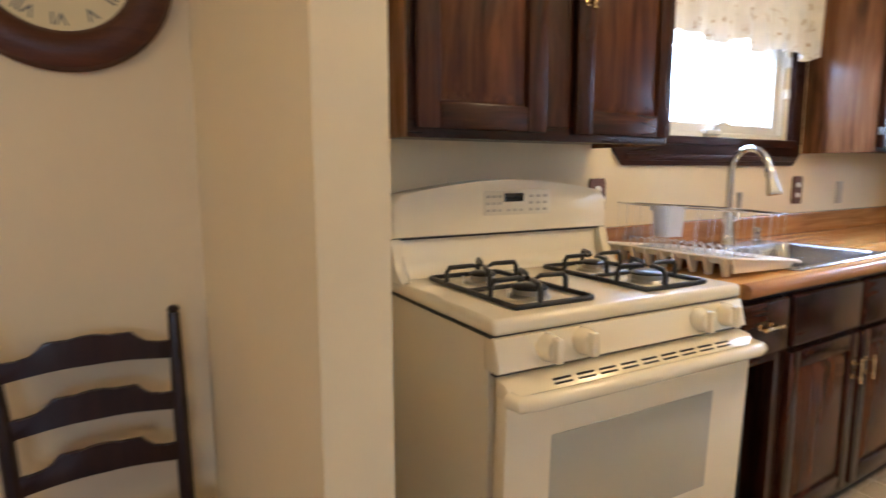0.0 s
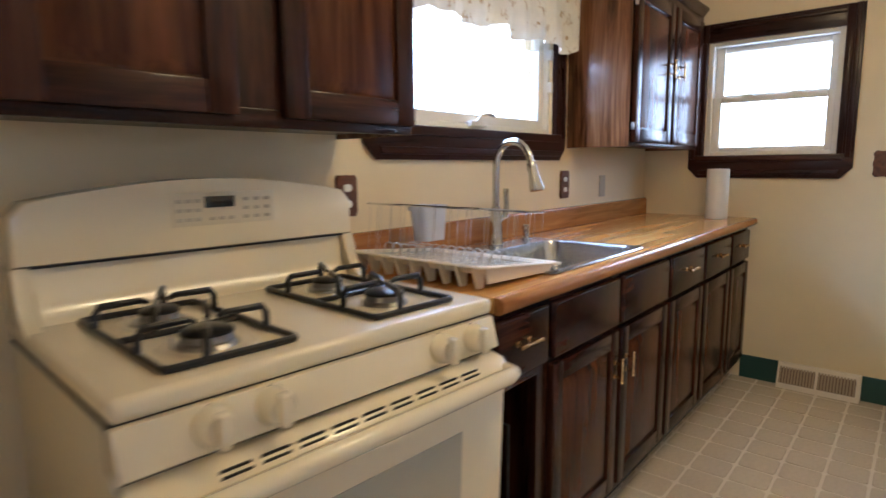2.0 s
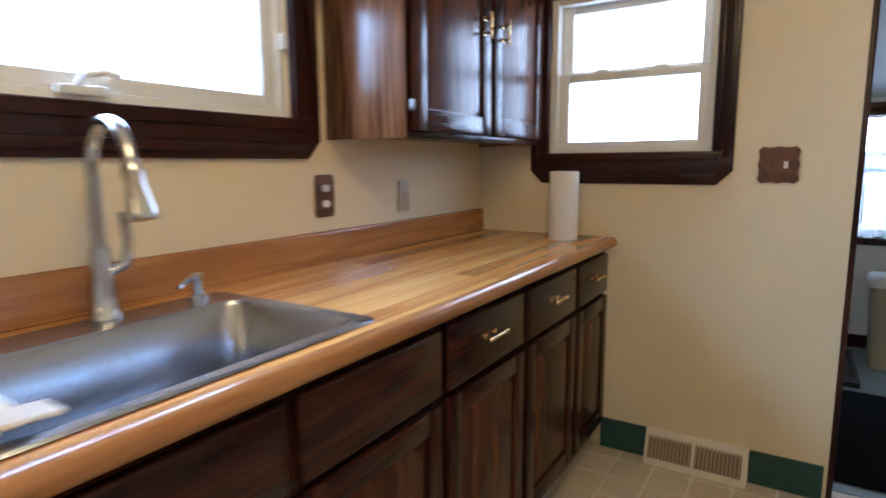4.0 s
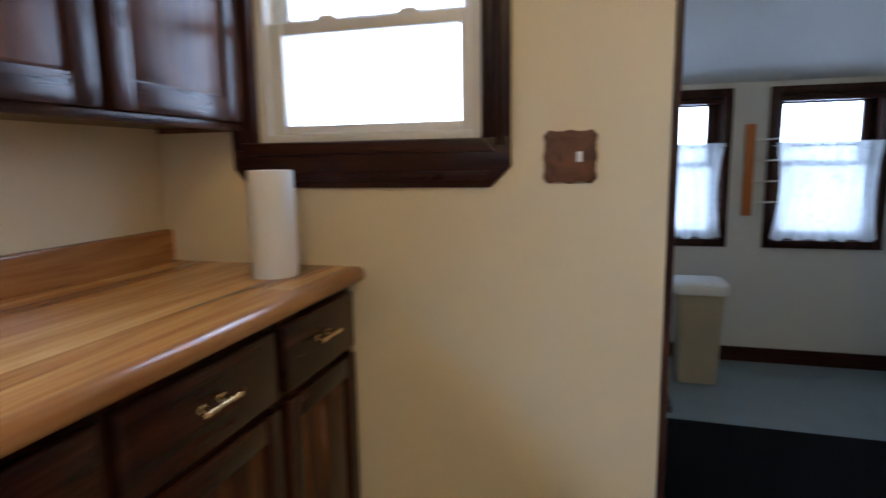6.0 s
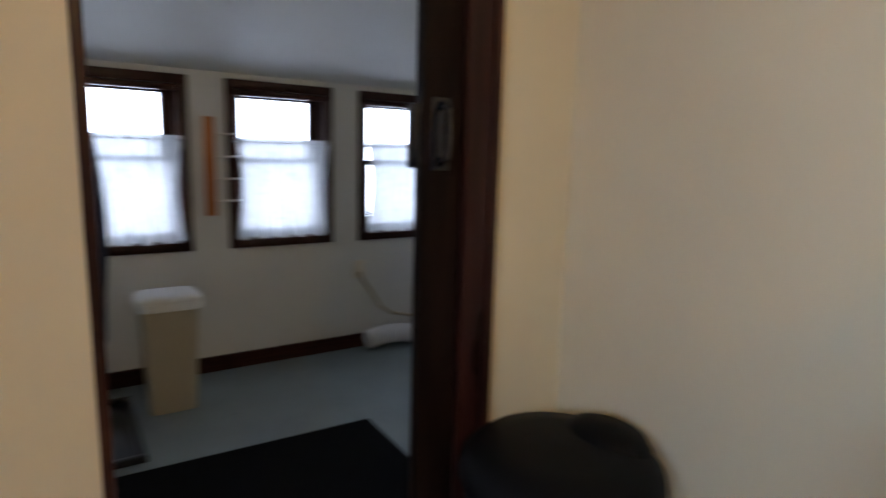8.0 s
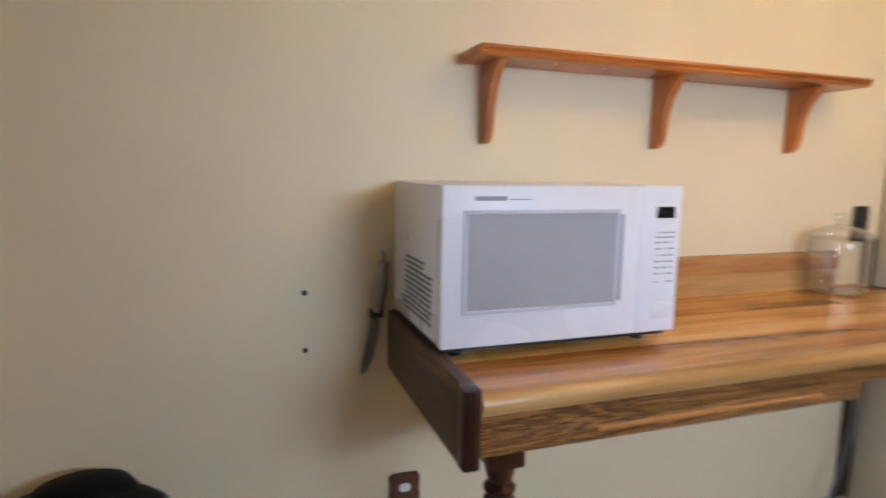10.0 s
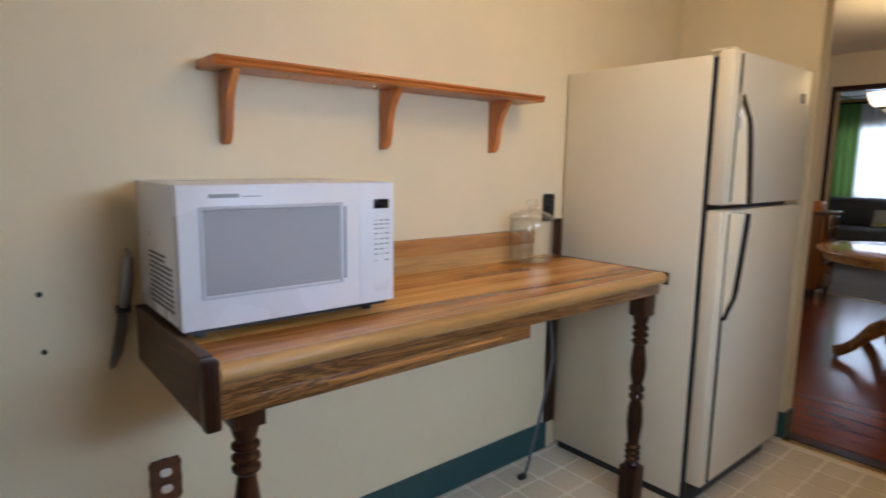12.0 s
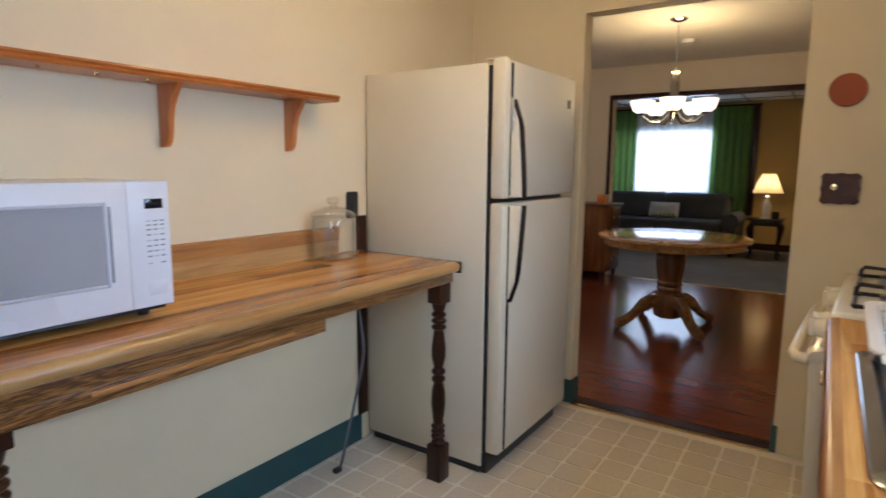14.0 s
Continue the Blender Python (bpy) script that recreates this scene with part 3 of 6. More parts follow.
def casing(parent, axis, c0, c1, u0, u1, z0, z1, i0, i1, j0, j1, mats, cut=0.052):
    """Moulded wooden trim round a window with clipped lower corners; the inner edges are i0, i1, j0, j1."""
    mid = lambda a, b, f: a + (b - a) * f
    d = c1 - c0
    bm = prism(bmesh.new(), [(u0 + cut, z0), (u1 - cut, z0), (u1, z0 + cut), (u1, j0), (u0, j0), (u0, z0 + cut)], axis, c0, c0 + d * 0.62, 0.003)
    prism(bm, [(u0 + cut + 0.012, z0 + 0.018), (u1 - cut - 0.012, z0 + 0.018), (u1 - cut - 0.004, z0 + 0.042), (u0 + cut + 0.004, z0 + 0.042)], axis, c0 + d * 0.6, c1, 0.004)
    prism(bm, [(i0 - 0.03, j0 - 0.034), (i1 + 0.03, j0 - 0.034), (i1 + 0.012, j0 - 0.002), (i0 - 0.012, j0 - 0.002)], axis, c0 + d * 0.6, c0 + d * 0.95, 0.004)
    part("bottom_casing", bm, mats[0], parent)
    for a, b, s in ((u0, i0, 1), (u1, i1, -1)):
        bm = bmesh.new()
        lo, hi = min(a, b), max(a, b)
        prism(bm, [(lo, j0), (hi, j0), (hi, z1), (lo, z1)], axis, c0, c0 + d * 0.62, 0.003)
        p, q = a + s * 0.014, a + s * 0.036
        prism(bm, [(min(p, q), j0 - 0.02), (max(p, q), j0 - 0.02), (max(p, q), z1), (min(p, q), z1)], axis, c0 + d * 0.6, c1, 0.004)
        p, q = b - s * 0.004, b - s * 0.026
        prism(bm, [(min(p, q), j0), (max(p, q), j0), (max(p, q), j1), (min(p, q), j1)], axis, c0 + d * 0.6, c0 + d * 0.95, 0.004)
        part("side_casing", bm, mats[1], parent)
    bm = prism(bmesh.new(), [(i0, j1), (i1, j1), (i1, z1), (i0, z1)], axis, c0, c0 + d * 0.62, 0.003)
    prism(bm, [(i0, z1 - 0.036), (i1, z1 - 0.036), (i1, z1 - 0.014), (i0, z1 - 0.014)], axis, c0 + d * 0.6, c1, 0.004)
    part("top_casing", bm, mats[0], parent)


def rect_frame(axis, c0, c1, u0, u1, z0, z1, wl, wr, wb, wt, r=0.003):
    bm = bmesh.new()

    def put_box(ua, ub, za, zb):
        box(bm, *(((c0, ua, za), (c1, ub, zb)) if axis == "x" else ((ua, c0, za), (ub, c1, zb))), r)
    put_box(u0, u0 + wl, z0, z1)
    put_box(u1 - wr, u1, z0, z1)
    put_box(u0 + wl, u1 - wr, z0, z0 + wb)
    put_box(u0 + wl, u1 - wr, z1 - wt, z1)
    return bm


def pane(parent, axis, c, u0, u1, z0, z1):
    a, b = ((c, u0, z0), (c + 0.004, u1, z1)) if axis == "x" else ((u0, c, z0), (u1, c + 0.004, z1))
    ob = part("pane", boxes((a, b)), GLASS, parent)
    ob.visible_shadow = False
    return ob


# window over the sink
w1 = thing("window_1", (2.45, N, 1.335), "white awning window in dark moulded wooden trim", "window", kind="structure")
casing(w1, "y", N - 0.001, N - 0.026, 1.817, 3.075, 1.22, 2.16, 1.925, 2.97, 1.335, 2.06, (CASING_X, CASING_Z))
part("frame", rect_frame("y", N + 0.012, N + 0.10, 1.925, 2.97, 1.335, 2.06, 0.022, 0.022, 0.022, 0.022), VINYL_WHITE, w1)
sash = part("sash", rect_frame("y", N + 0.03, N + 0.07, 1.947, 2.948, 1.357, 2.04, 0.045, 0.045, 0.038, 0.04, 0.006), VINYL_WHITE, w1)
pane(sash, "y", N + 0.05, 1.99, 2.905, 1.393, 2.0)
crank = part("crank", boxes(((2.36, N - 0.012, 1.345), (2.46, N + 0.03, 1.366), 0.006)), VINYL_WHITE, w1, "white folding window crank")
part("crank_handle", tube(bmesh.new(), [(2.40, N - 0.005, 1.366), (2.405, N - 0.02, 1.385), (2.44, N - 0.03, 1.392), (2.475, N - 0.03, 1.386)], 0.007), VINYL_WHITE, crank)
for zz in (1.52, 1.66):
    part("sash_lock", boxes(((2.948, N - 0.006, zz), (2.972, N + 0.02, zz + 0.045), 0.005)), VINYL_WHITE, w1)

# double-hung window beside the switches
w2 = thing("window_2", (E, 1.317, 1.243), "white double-hung vinyl window in dark moulded wooden trim", "window", kind="structure")
casing(w2, "x", E - 0.001, E - 0.026, 0.93, 1.712, 1.12, 1.955, 1.003, 1.63, 1.243, 1.856, (CASING_Y, CASING_Z))
part("frame", rect_frame("x", E + 0.004, E + 0.10, 1.003, 1.63, 1.243, 1.856, 0.026, 0.026, 0.022, 0.024), VINYL_WHITE, w2)
low = part("lower_sash", rect_frame("x", E + 0.02, E + 0.052, 1.029, 1.604, 1.265, 1.562, 0.034, 0.044, 0.024, 0.034, 0.005), VINYL_WHITE, w2)
pane(low, "x", E + 0.036, 1.06, 1.562, 1.287, 1.53)
up = part("upper_sash", rect_frame("x", E + 0.055, E + 0.085, 1.029, 1.604, 1.545, 1.834, 0.036, 0.046, 0.03, 0.032, 0.005), VINYL_WHITE, w2)
pane(up, "x", E + 0.07, 1.06, 1.562, 1.574, 1.804)
for yy in (1.20, 1.43):
    part("sash_lock", prism(bmesh.new(), [(yy - 0.035, 1.560), (yy + 0.035, 1.560), (yy + 0.02, 1.574), (yy - 0.02, 1.574)], "x", E + 0.022, E + 0.05, 0.002), VINYL_WHITE, low)

# three mudroom windows
for y0, y1 in ((0.03, 0.62), (-0.742, -0.155), (-1.465, -0.911)):
    wm = thing("window_mudroom", (6.29, (y0 + y1) / 2, 0.72), "small double-hung window in dark brown wooden trim", "window", "mudroom windows", "structure")
    part("casing", rect_frame("x", 6.270, 6.29, y0, y1, 0.675, 1.562, 0.045, 0.045, 0.045, 0.047), CASING_Z, wm)
    part("frame", rect_frame("x", 6.288, 6.39, y0 + 0.045, y1 - 0.045, 0.72, 1.515, 0.012, 0.012, 0.012, 0.012), CASING_Z, wm)
    up = part("upper_sash", rect_frame("x", 6.35, 6.375, y0 + 0.057, y1 - 0.057, 1.13, 1.503, 0.066, 0.03, 0.03, 0.03), CASING_Z, wm)
    pane(up, "x", 6.36, y0 + 0.085, y1 - 0.085, 1.158, 1.475)
    low = part("lower_sash", rect_frame("x", 6.32, 6.345, y0 + 0.057, y1 - 0.057, 0.732, 1.16, 0.03, 0.03, 0.035, 0.03), CASING_Z, wm)
    pane(low, "x", 6.33, y0 + 0.085, y1 - 0.085, 0.765, 1.132)
    part("blind_headrail", boxes(((6.262, y0 + 0.05, 1.48), (6.285, y1 - 0.05, 1.508), 0.003)), CASING_Y, wm)
    cur = thing("cafe_curtain", (6.26, (y0 + y1) / 2, 0.72), "white sheer gathered cafe curtain on a rod across a window", "curtain", "mudroom cafe curtains")
    part("rod", tube(bmesh.new(), [(6.262, y0 + 0.02, 1.243), (6.262, y1 - 0.02, 1.243)], 0.005), CHROME, cur)
    ph = y0 * 7

    def hang(u, v, y0=y0, y1=y1, ph=ph):
        pinch = 1 - 0.10 * math.sin(math.pi * v) * (1 if v < 0.9 else 0.7)
        yy = (y0 + y1) / 2 + (u - 0.5) * (y1 - y0 - 0.07) * pinch
        zz = 0.728 + 0.535 * v + 0.006 * math.sin(u * 31 + ph) * (1 - v)
        return (6.246 + 0.019 * math.sin(u * 46 + ph + 1.2 * math.sin(3 * v + u * 5)) * (1.1 - 0.4 * v) + 0.004 * math.sin(u * 97 + ph), yy, zz)
    part("curtain_panel", sheet(bmesh.new(), hang, 90, 10), SHEER, cur)

# living-room window
w4 = thing("window_living", (-6.98, -1.4, 0.86), "wide white picture window", "window", kind="structure")
part("frame", rect_frame("x", -7.06, -6.98, -2.45, -0.36, 0.86, 1.98, 0.05, 0.05, 0.05, 0.05), VINYL_WHITE, w4)
part("mullion", boxes(((-7.06, -1.86, 0.91), (-6.99, -1.78, 1.93), 0.004)), VINYL_WHITE, w4)
pane(w4, "x", -7.03, -2.40, -0.41, 0.91, 1.93)

# ---- cabinets ----


BAR = [(-0.5, 0.0030), (-0.47, 0.0062), (-0.43, 0.0062), (-0.40, 0.0036), (-0.30, 0.0052), (-0.24, 0.0060), (-0.16, 0.0038), (0.0, 0.0044), (0.16, 0.0038), (0.24, 0.0060), (0.30, 0.0052), (0.40, 0.0036), (0.43, 0.0062), (0.47, 0.0062), (0.5, 0.0030)]


def bar_pull(parent, x, z, y, length, upright):
    """A beaded brass bar on two posts, level or upright."""
    def at(f, out):
        return (x, y - out, z + f * length) if upright else (x + f * length, y - out, z)
    bm = tube(bmesh.new(), [at(f, 0.027) for f, r in BAR], [r for f, r in BAR], 10)
    for f in (-0.27, 0.27):
        tube(bm, [at(f, 0.0), at(f, 0.004), at(f, 0.005), at(f, 0.026)], [0.0085, 0.0080, 0.0045, 0.0045], 10)
    return part("handle", bm, BRASS, parent, "beaded brass bar pull")


def drawer_pull(parent, x, z, y, length=0.098):
    return bar_pull(parent, x, z, y, length, False)


def door_pull(parent, x, z, y, length=0.086):
    return bar_pull(parent, x, z, y, length, True)


def raised_door(parent, x0, x1, z0, z1, y, stile=0.058, pull=None, hinge=None):
    """A raised-panel door facing south with its front at y."""
    door = part("door", boxes(((x0 + 0.004, y + 0.014, z0 + 0.004), (x1 - 0.004, y + 0.0188, z1 - 0.004))), DARK_V, parent)
    for p, q in ((x0, x0 + stile), (x1 - stile, x1)):
        part("stile", boxes(((p, y, z0), (q, y + 0.0185, z1), 0.005)), DARK_V, door)
    for p, q in ((z0, z0 + stile), (z1 - stile, z1)):
        part("rail", boxes(((x0 + stile - 0.001, y + 0.0004, p), (x1 - stile + 0.001, y + 0.0182, q), 0.004)), DARK_H, door)
    a, b, c, d = x0 + stile, x1 - stile, z0 + stile, z1 - stile
    g = 0.028
    bm = boxes(((a - 0.002, y + 0.011, c - 0.002), (b + 0.002, y + 0.0138, d + 0.002)))
    lo = [bm.verts.new((p, y + 0.0105, q)) for p, q in ((a + 0.006, c + 0.006), (b - 0.006, c + 0.006), (b - 0.006, d - 0.006), (a + 0.006, d - 0.006))]
    hi = [bm.verts.new((p, y + 0.003, q)) for p, q in ((a + g, c + g), (b - g, c + g), (b - g, d - g), (a + g, d - g))]
    bm.faces.new(hi)
    for i in range(4):
        bm.faces.new((lo[i], lo[(i + 1) % 4], hi[(i + 1) % 4], hi[i]))
    part("panel", bm, PANEL_V, door)
    if pull:
        door_pull(door, pull[0], pull[1], y)
    if hinge is not None:
        for zz in (z0 + 0.07, z1 - 0.07):
            part("hinge", boxes(((hinge - 0.010, y + 0.003, zz - 0.016), (hinge + 0.004, y + 0.016, zz + 0.016), 0.002)), BURNER, door, "small dull metal hinge")
    return door


def drawer_front(parent, x0, x1, z0, z1, y, pull=True):
    d = part("drawer", boxes(((x0, y, z0), (x1, y + 0.019, z1), 0.0094, 3)), DARK_H, parent)
    if pull:
        drawer_pull(d, (x0 + x1) / 2 - 0.012, (z0 + z1) / 2 + 0.010, y)
    return d


FRONT, TOPZ = 1.362, 0.905


def base_unit(x0, x1, label, drawers, doors, group="base cabinets"):
    u = thing("base_cabinet", ((x0 + x1) / 2, 1.65, 0), label, "cabinet", group)
    y = FRONT + 0.019
    bm = boxes(((x0, y, 0.09), (x0 + 0.016, 1.95, 0.866)), ((x1 - 0.016, y, 0.09), (x1, 1.95, 0.866)), ((x0 + 0.016, y + 0.02, 0.09), (x1 - 0.016, 1.95, 0.106)), ((x0 + 0.016, 1.94, 0.106), (x1 - 0.016, 1.95, 0.60)))
    part("body", bm, DARK_V, u)
    for it in (((x0 + 0.016, y, 0.84), (x1 - 0.016, y + 0.02, 0.866)), ((x0 + 0.016, y, 0.655), (x1 - 0.016, y + 0.02, 0.692)), ((x0 + 0.016, y, 0.09), (x1 - 0.016, y + 0.02, 0.125)),
               ((x0 + 0.016, y, 0.125), (x0 + 0.045, y + 0.02, 0.655)), ((x1 - 0.045, y, 0.125), (x1 - 0.016, y + 0.02, 0.655)), ((x0 + 0.016, y, 0.692), (x0 + 0.04, y + 0.02, 0.84)), ((x1 - 0.04, y, 0.692), (x1 - 0.016, y + 0.02, 0.84))):
        part("face_rail" if it[1][0] - it[0][0] > 0.1 else "face_stile", boxes(it), DARK_H if it[1][0] - it[0][0] > 0.1 else DARK_V, u)
    if len(doors) == 2:
        mid = (doors[0][1] + doors[1][0]) / 2
        part("face_stile", boxes(((mid - 0.03, y + 0.001, 0.125), (mid + 0.03, y + 0.021, 0.84))), DARK_V, u)
    part("toe_kick", boxes(((x0, FRONT + 0.075, 0), (x1, FRONT + 0.09, 0.09))), BLACK, u)
    for a, b, pull in drawers:
        drawer_front(u, a, b, 0.684, 0.842, FRONT, pull)
    for a, b, px in doors:
        raised_door(u, a, b, 0.122, 0.668, FRONT, 0.056, (px, 0.545) if px else None)
    return u


base_unit(1.650, 1.918, "narrow dark oak base cabinet with a drawer over an open slot", [(1.668, 1.905, True)], [])
base_unit(1.918, 2.828, "dark stained oak sink cabinet with two raised-panel doors", [(1.930, 2.358, False), (2.386, 2.815, False)], [(1.930, 2.356, 2.325), (2.384, 2.812, 2.415)])
base_unit(2.828, 3.276, "dark stained oak base cabinet with drawer and raised-panel door", [(2.844, 3.262, True)], [(2.844, 3.262, None)])
base_unit(3.276, 3.722, "dark stained oak base cabinet with drawer and raised-panel door", [(3.292, 3.706, True)], [(3.292, 3.706, None)])
base_unit(3.722, E - 0.004, "dark stained oak corner base cabinet with drawer and raised-panel door", [(3.738, 4.094, True)], [(3.738, 4.094, None)])
# oven racks stored in the open slot
rk = thing("oven_rack", (1.78, 1.6, 0.106), "dark wire oven racks standing in the open slot", "rack")
for xx in (1.74, 1.80):
    bm = tube(bmesh.new(), [(xx, 1.42, 0.110), (xx, 1.88, 0.110), (xx, 1.88, 0.53), (xx, 1.42, 0.53)], 0.004, 6, True)
    for k in range(9):
        tube(bm, [(xx, 1.46 + 0.048 * k, 0.112), (xx, 1.46 + 0.048 * k, 0.53)], 0.0025, 5)
    part("wire_shelf", bm, IRON, rk)

# worktop with its sink cut-out
SX0, SX1, SY0, SY1 = 1.965, 2.622, 1.385, 1.868
top = thing("worktop", (2.87, 1.65, 0.868), "butcher-block patterned laminate worktop with a rounded front edge", "worktop")
for a, b in (((1.646, 1.36, 0.868), (SX0 + 0.012, N - 0.002, TOPZ)), ((SX1 - 0.012, 1.36, 0.868), (E - 0.002, N - 0.002, TOPZ)), ((SX0 + 0.012, 1.36, 0.868), (SX1 - 0.012, SY0 + 0.012, TOPZ)), ((SX0 + 0.012, SY1 - 0.012, 0.868), (SX1 - 0.012, N - 0.002, TOPZ))):
    part("slab", boxes((a, b)), LAMINATE, top)
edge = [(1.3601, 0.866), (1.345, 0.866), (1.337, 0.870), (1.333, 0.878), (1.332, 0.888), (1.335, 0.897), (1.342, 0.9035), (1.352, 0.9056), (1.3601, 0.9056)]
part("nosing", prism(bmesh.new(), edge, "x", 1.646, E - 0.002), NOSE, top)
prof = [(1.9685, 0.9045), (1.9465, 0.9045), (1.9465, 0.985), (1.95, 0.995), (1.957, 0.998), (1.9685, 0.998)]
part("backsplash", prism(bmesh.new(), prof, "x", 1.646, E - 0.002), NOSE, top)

# sink
sk = thing("kitchen_sink", (2.29, 1.62, TOPZ), "stainless steel drop-in sink in the worktop", "sink")
bm = bmesh.new()
rim = [((SX0, SY0), (SX1, SY1), TOPZ + 0.002, 0.03), ((SX0 + 0.004, SY0 + 0.004), (SX1 - 0.004, SY1 - 0.004), TOPZ + 0.006, 0.03), ((SX0 + 0.028, SY0 + 0.026), (SX1 - 0.028, SY1 - 0.105), TOPZ + 0.005, 0.05),
       ((SX0 + 0.034, SY0 + 0.032), (SX1 - 0.034, SY1 - 0.111), TOPZ - 0.006, 0.05), ((SX0 + 0.046, SY0 + 0.044), (SX1 - 0.046, SY1 - 0.122), TOPZ - 0.155, 0.06), ((SX0 + 0.075, SY0 + 0.07), (SX1 - 0.075, SY1 - 0.15), TOPZ - 0.178, 0.06), ((2.27, 1.57), (2.31, 1.61), TOPZ - 0.183, 0.018)]
rings = []
for a, b, z, r in rim:
    ring = []
    for cx, cy, a0 in ((b[0] - r, b[1] - r, 0), (a[0] + r, b[1] - r, 90), (a[0] + r, a[1] + r, 180), (b[0] - r, a[1] + r, 270)):
        for k in range(6):
            t = radians(a0 + 18 * k)
            ring.append(bm.verts.new((cx + r * math.cos(t), cy + r * math.sin(t), z)))
    rings.append(ring)
for a, b in zip(rings, rings[1:]):
    for k in range(24):
        bm.faces.new((a[k], a[(k + 1) % 24], b[(k + 1) % 24], b[k]))
bm.faces.new(rings[-1])
part("basin", bm, STEEL, sk)
part("drain", lathe(bmesh.new(), [(0.042, 0), (0.040, 0.004), (0.03, 0.004), (0.028, 0.001)], (2.29, 1.59, TOPZ - 0.182), 20), CHROME, sk)
fx, fy = 2.345, 1.84
fa = thing("faucet", (fx, fy, TOPZ + 0.006), "brushed nickel gooseneck pull-down faucet beside the sink", "faucet")
part("base", lathe(bmesh.new(), [(0.030, 0), (0.030, 0.006), (0.026, 0.012), (0.024, 0.05), (0.020, 0.10), (0.017, 0.14)], (fx, fy, TOPZ + 0.006), 20), NICKEL, fa)
dx, dy = -0.09, -0.996
neck = [(fx, fy, 1.03), (fx, fy, 1.185)] + [(fx + dx * (0.078 - 0.078 * math.cos(radians(a))), fy + dy * (0.078 - 0.078 * math.cos(radians(a))), 1.19 + 0.092 * math.sin(radians(a))) for a in range(8, 171, 18)]
part("neck", tube(bmesh.new(), neck, 0.0128, 14), NICKEL, fa)
ex, ey, ez = neck[-1]
part("spray_head", tube(bmesh.new(), [(ex, ey, ez), (ex + dx * 0.006, ey + dy * 0.006, ez - 0.018), (ex + dx * 0.010, ey + dy * 0.010, ez - 0.03), (ex + dx * 0.026, ey + dy * 0.026, ez - 0.085), (ex + dx * 0.028, ey + dy * 0.028, ez - 0.094)], [0.0150, 0.0190, 0.0160, 0.0265, 0.0240], 16), NICKEL, fa)
part("lever", tube(bmesh.new(), [(fx + 0.014, fy - 0.005, 1.0), (fx + 0.042, fy - 0.01, 1.012), (fx + 0.05, fy - 0.012, 1.05), (fx + 0.046, fy - 0.012, 1.115)], [0.012, 0.012, 0.009, 0.011], 10), NICKEL, fa)
sd = thing("soap_dispenser", (2.545, 1.835, TOPZ + 0.006), "small nickel soap dispenser beside the sink", "soap dispenser")
part("body", lathe(bmesh.new(), [(0.02, 0), (0.02, 0.006), (0.013, 0.012), (0.012, 0.035), (0.015, 0.038), (0.015, 0.055), (0.008, 0.058)], (2.545, 1.835, TOPZ + 0.006), 16), NICKEL, sd)
part("spout", tube(bmesh.new(), [(2.545, 1.835, 0.956), (2.507, 1.812, 0.962), (2.470, 1.79, 0.953)], [0.008, 0.006, 0.005], 8), NICKEL, sd)

# dish rack on its tray, which slopes down to the sink
TX0, TX1, TY0, TY1 = 1.664, 2.045, 1.405, 1.885
SLOPE = radians(5.5)
tr = thing("drainboard_tray", (1.84, 1.645, TOPZ), "almond plastic ribbed draining tray sloping to the sink", "tray")


def rounded(x0, x1, y0, y1, r, z, k=5):
    """Places on a rectangle with rounded corners at one height."""
    out = []
    for cx, cy, a0 in ((x1 - r, y1 - r, 0), (x0 + r, y1 - r, 90), (x0 + r, y0 + r, 180), (x1 - r, y0 + r, 270)):
        out += [(cx + r * math.cos(radians(a0 + 90 * i / k)), cy + r * math.sin(radians(a0 + 90 * i / k)), z) for i in range(k + 1)]
    return out


def loft(bm, loops, close=(True, True)):
    """Skins a row of loops with equal counts."""
    rings = [[bm.verts.new(p) for p in lp] for lp in loops]
    k = len(rings[0])
    for p, q in zip(rings, rings[1:]):
        for i in range(k):
            bm.faces.new((p[i], p[(i + 1) % k], q[(i + 1) % k], q[i]))
    if close[0]:
        bm.faces.new(rings[0][::-1])
    if close[1]:
        bm.faces.new(rings[-1])
    return bm


part("pan", loft(bmesh.new(), [rounded(TX0 + 0.03, TX1 - 0.03, TY0 + 0.03, TY1 - 0.03, 0.02, TOPZ + 0.003), rounded(TX0 + 0.016, TX1 - 0.016, TY0 + 0.016, TY1 - 0.016, 0.024, TOPZ + 0.017), rounded(TX0 + 0.001, TX1 - 0.001, TY0 + 0.001, TY1 - 0.001, 0.028, TOPZ + 0.018), rounded(TX0, TX1, TY0, TY1, 0.03, TOPZ + 0.021),
                               rounded(TX0 + 0.002, TX1 - 0.002, TY0 + 0.002, TY1 - 0.002, 0.03, TOPZ + 0.024), rounded(TX0 + 0.024, TX1 - 0.024, TY0 + 0.024, TY1 - 0.024, 0.024, TOPZ + 0.023), rounded(TX0 + 0.034, TX1 - 0.034, TY0 + 0.034, TY1 - 0.034, 0.02, TOPZ + 0.009)]), TRAY_PLASTIC, tr)
part("pour_lip", boxes(((TX1 - 0.004, TY0 + 0.02, TOPZ + 0.012), (TX1 + 0.035, TY0 + 0.075, TOPZ + 0.020), 0.004)), TRAY_PLASTIC, tr)
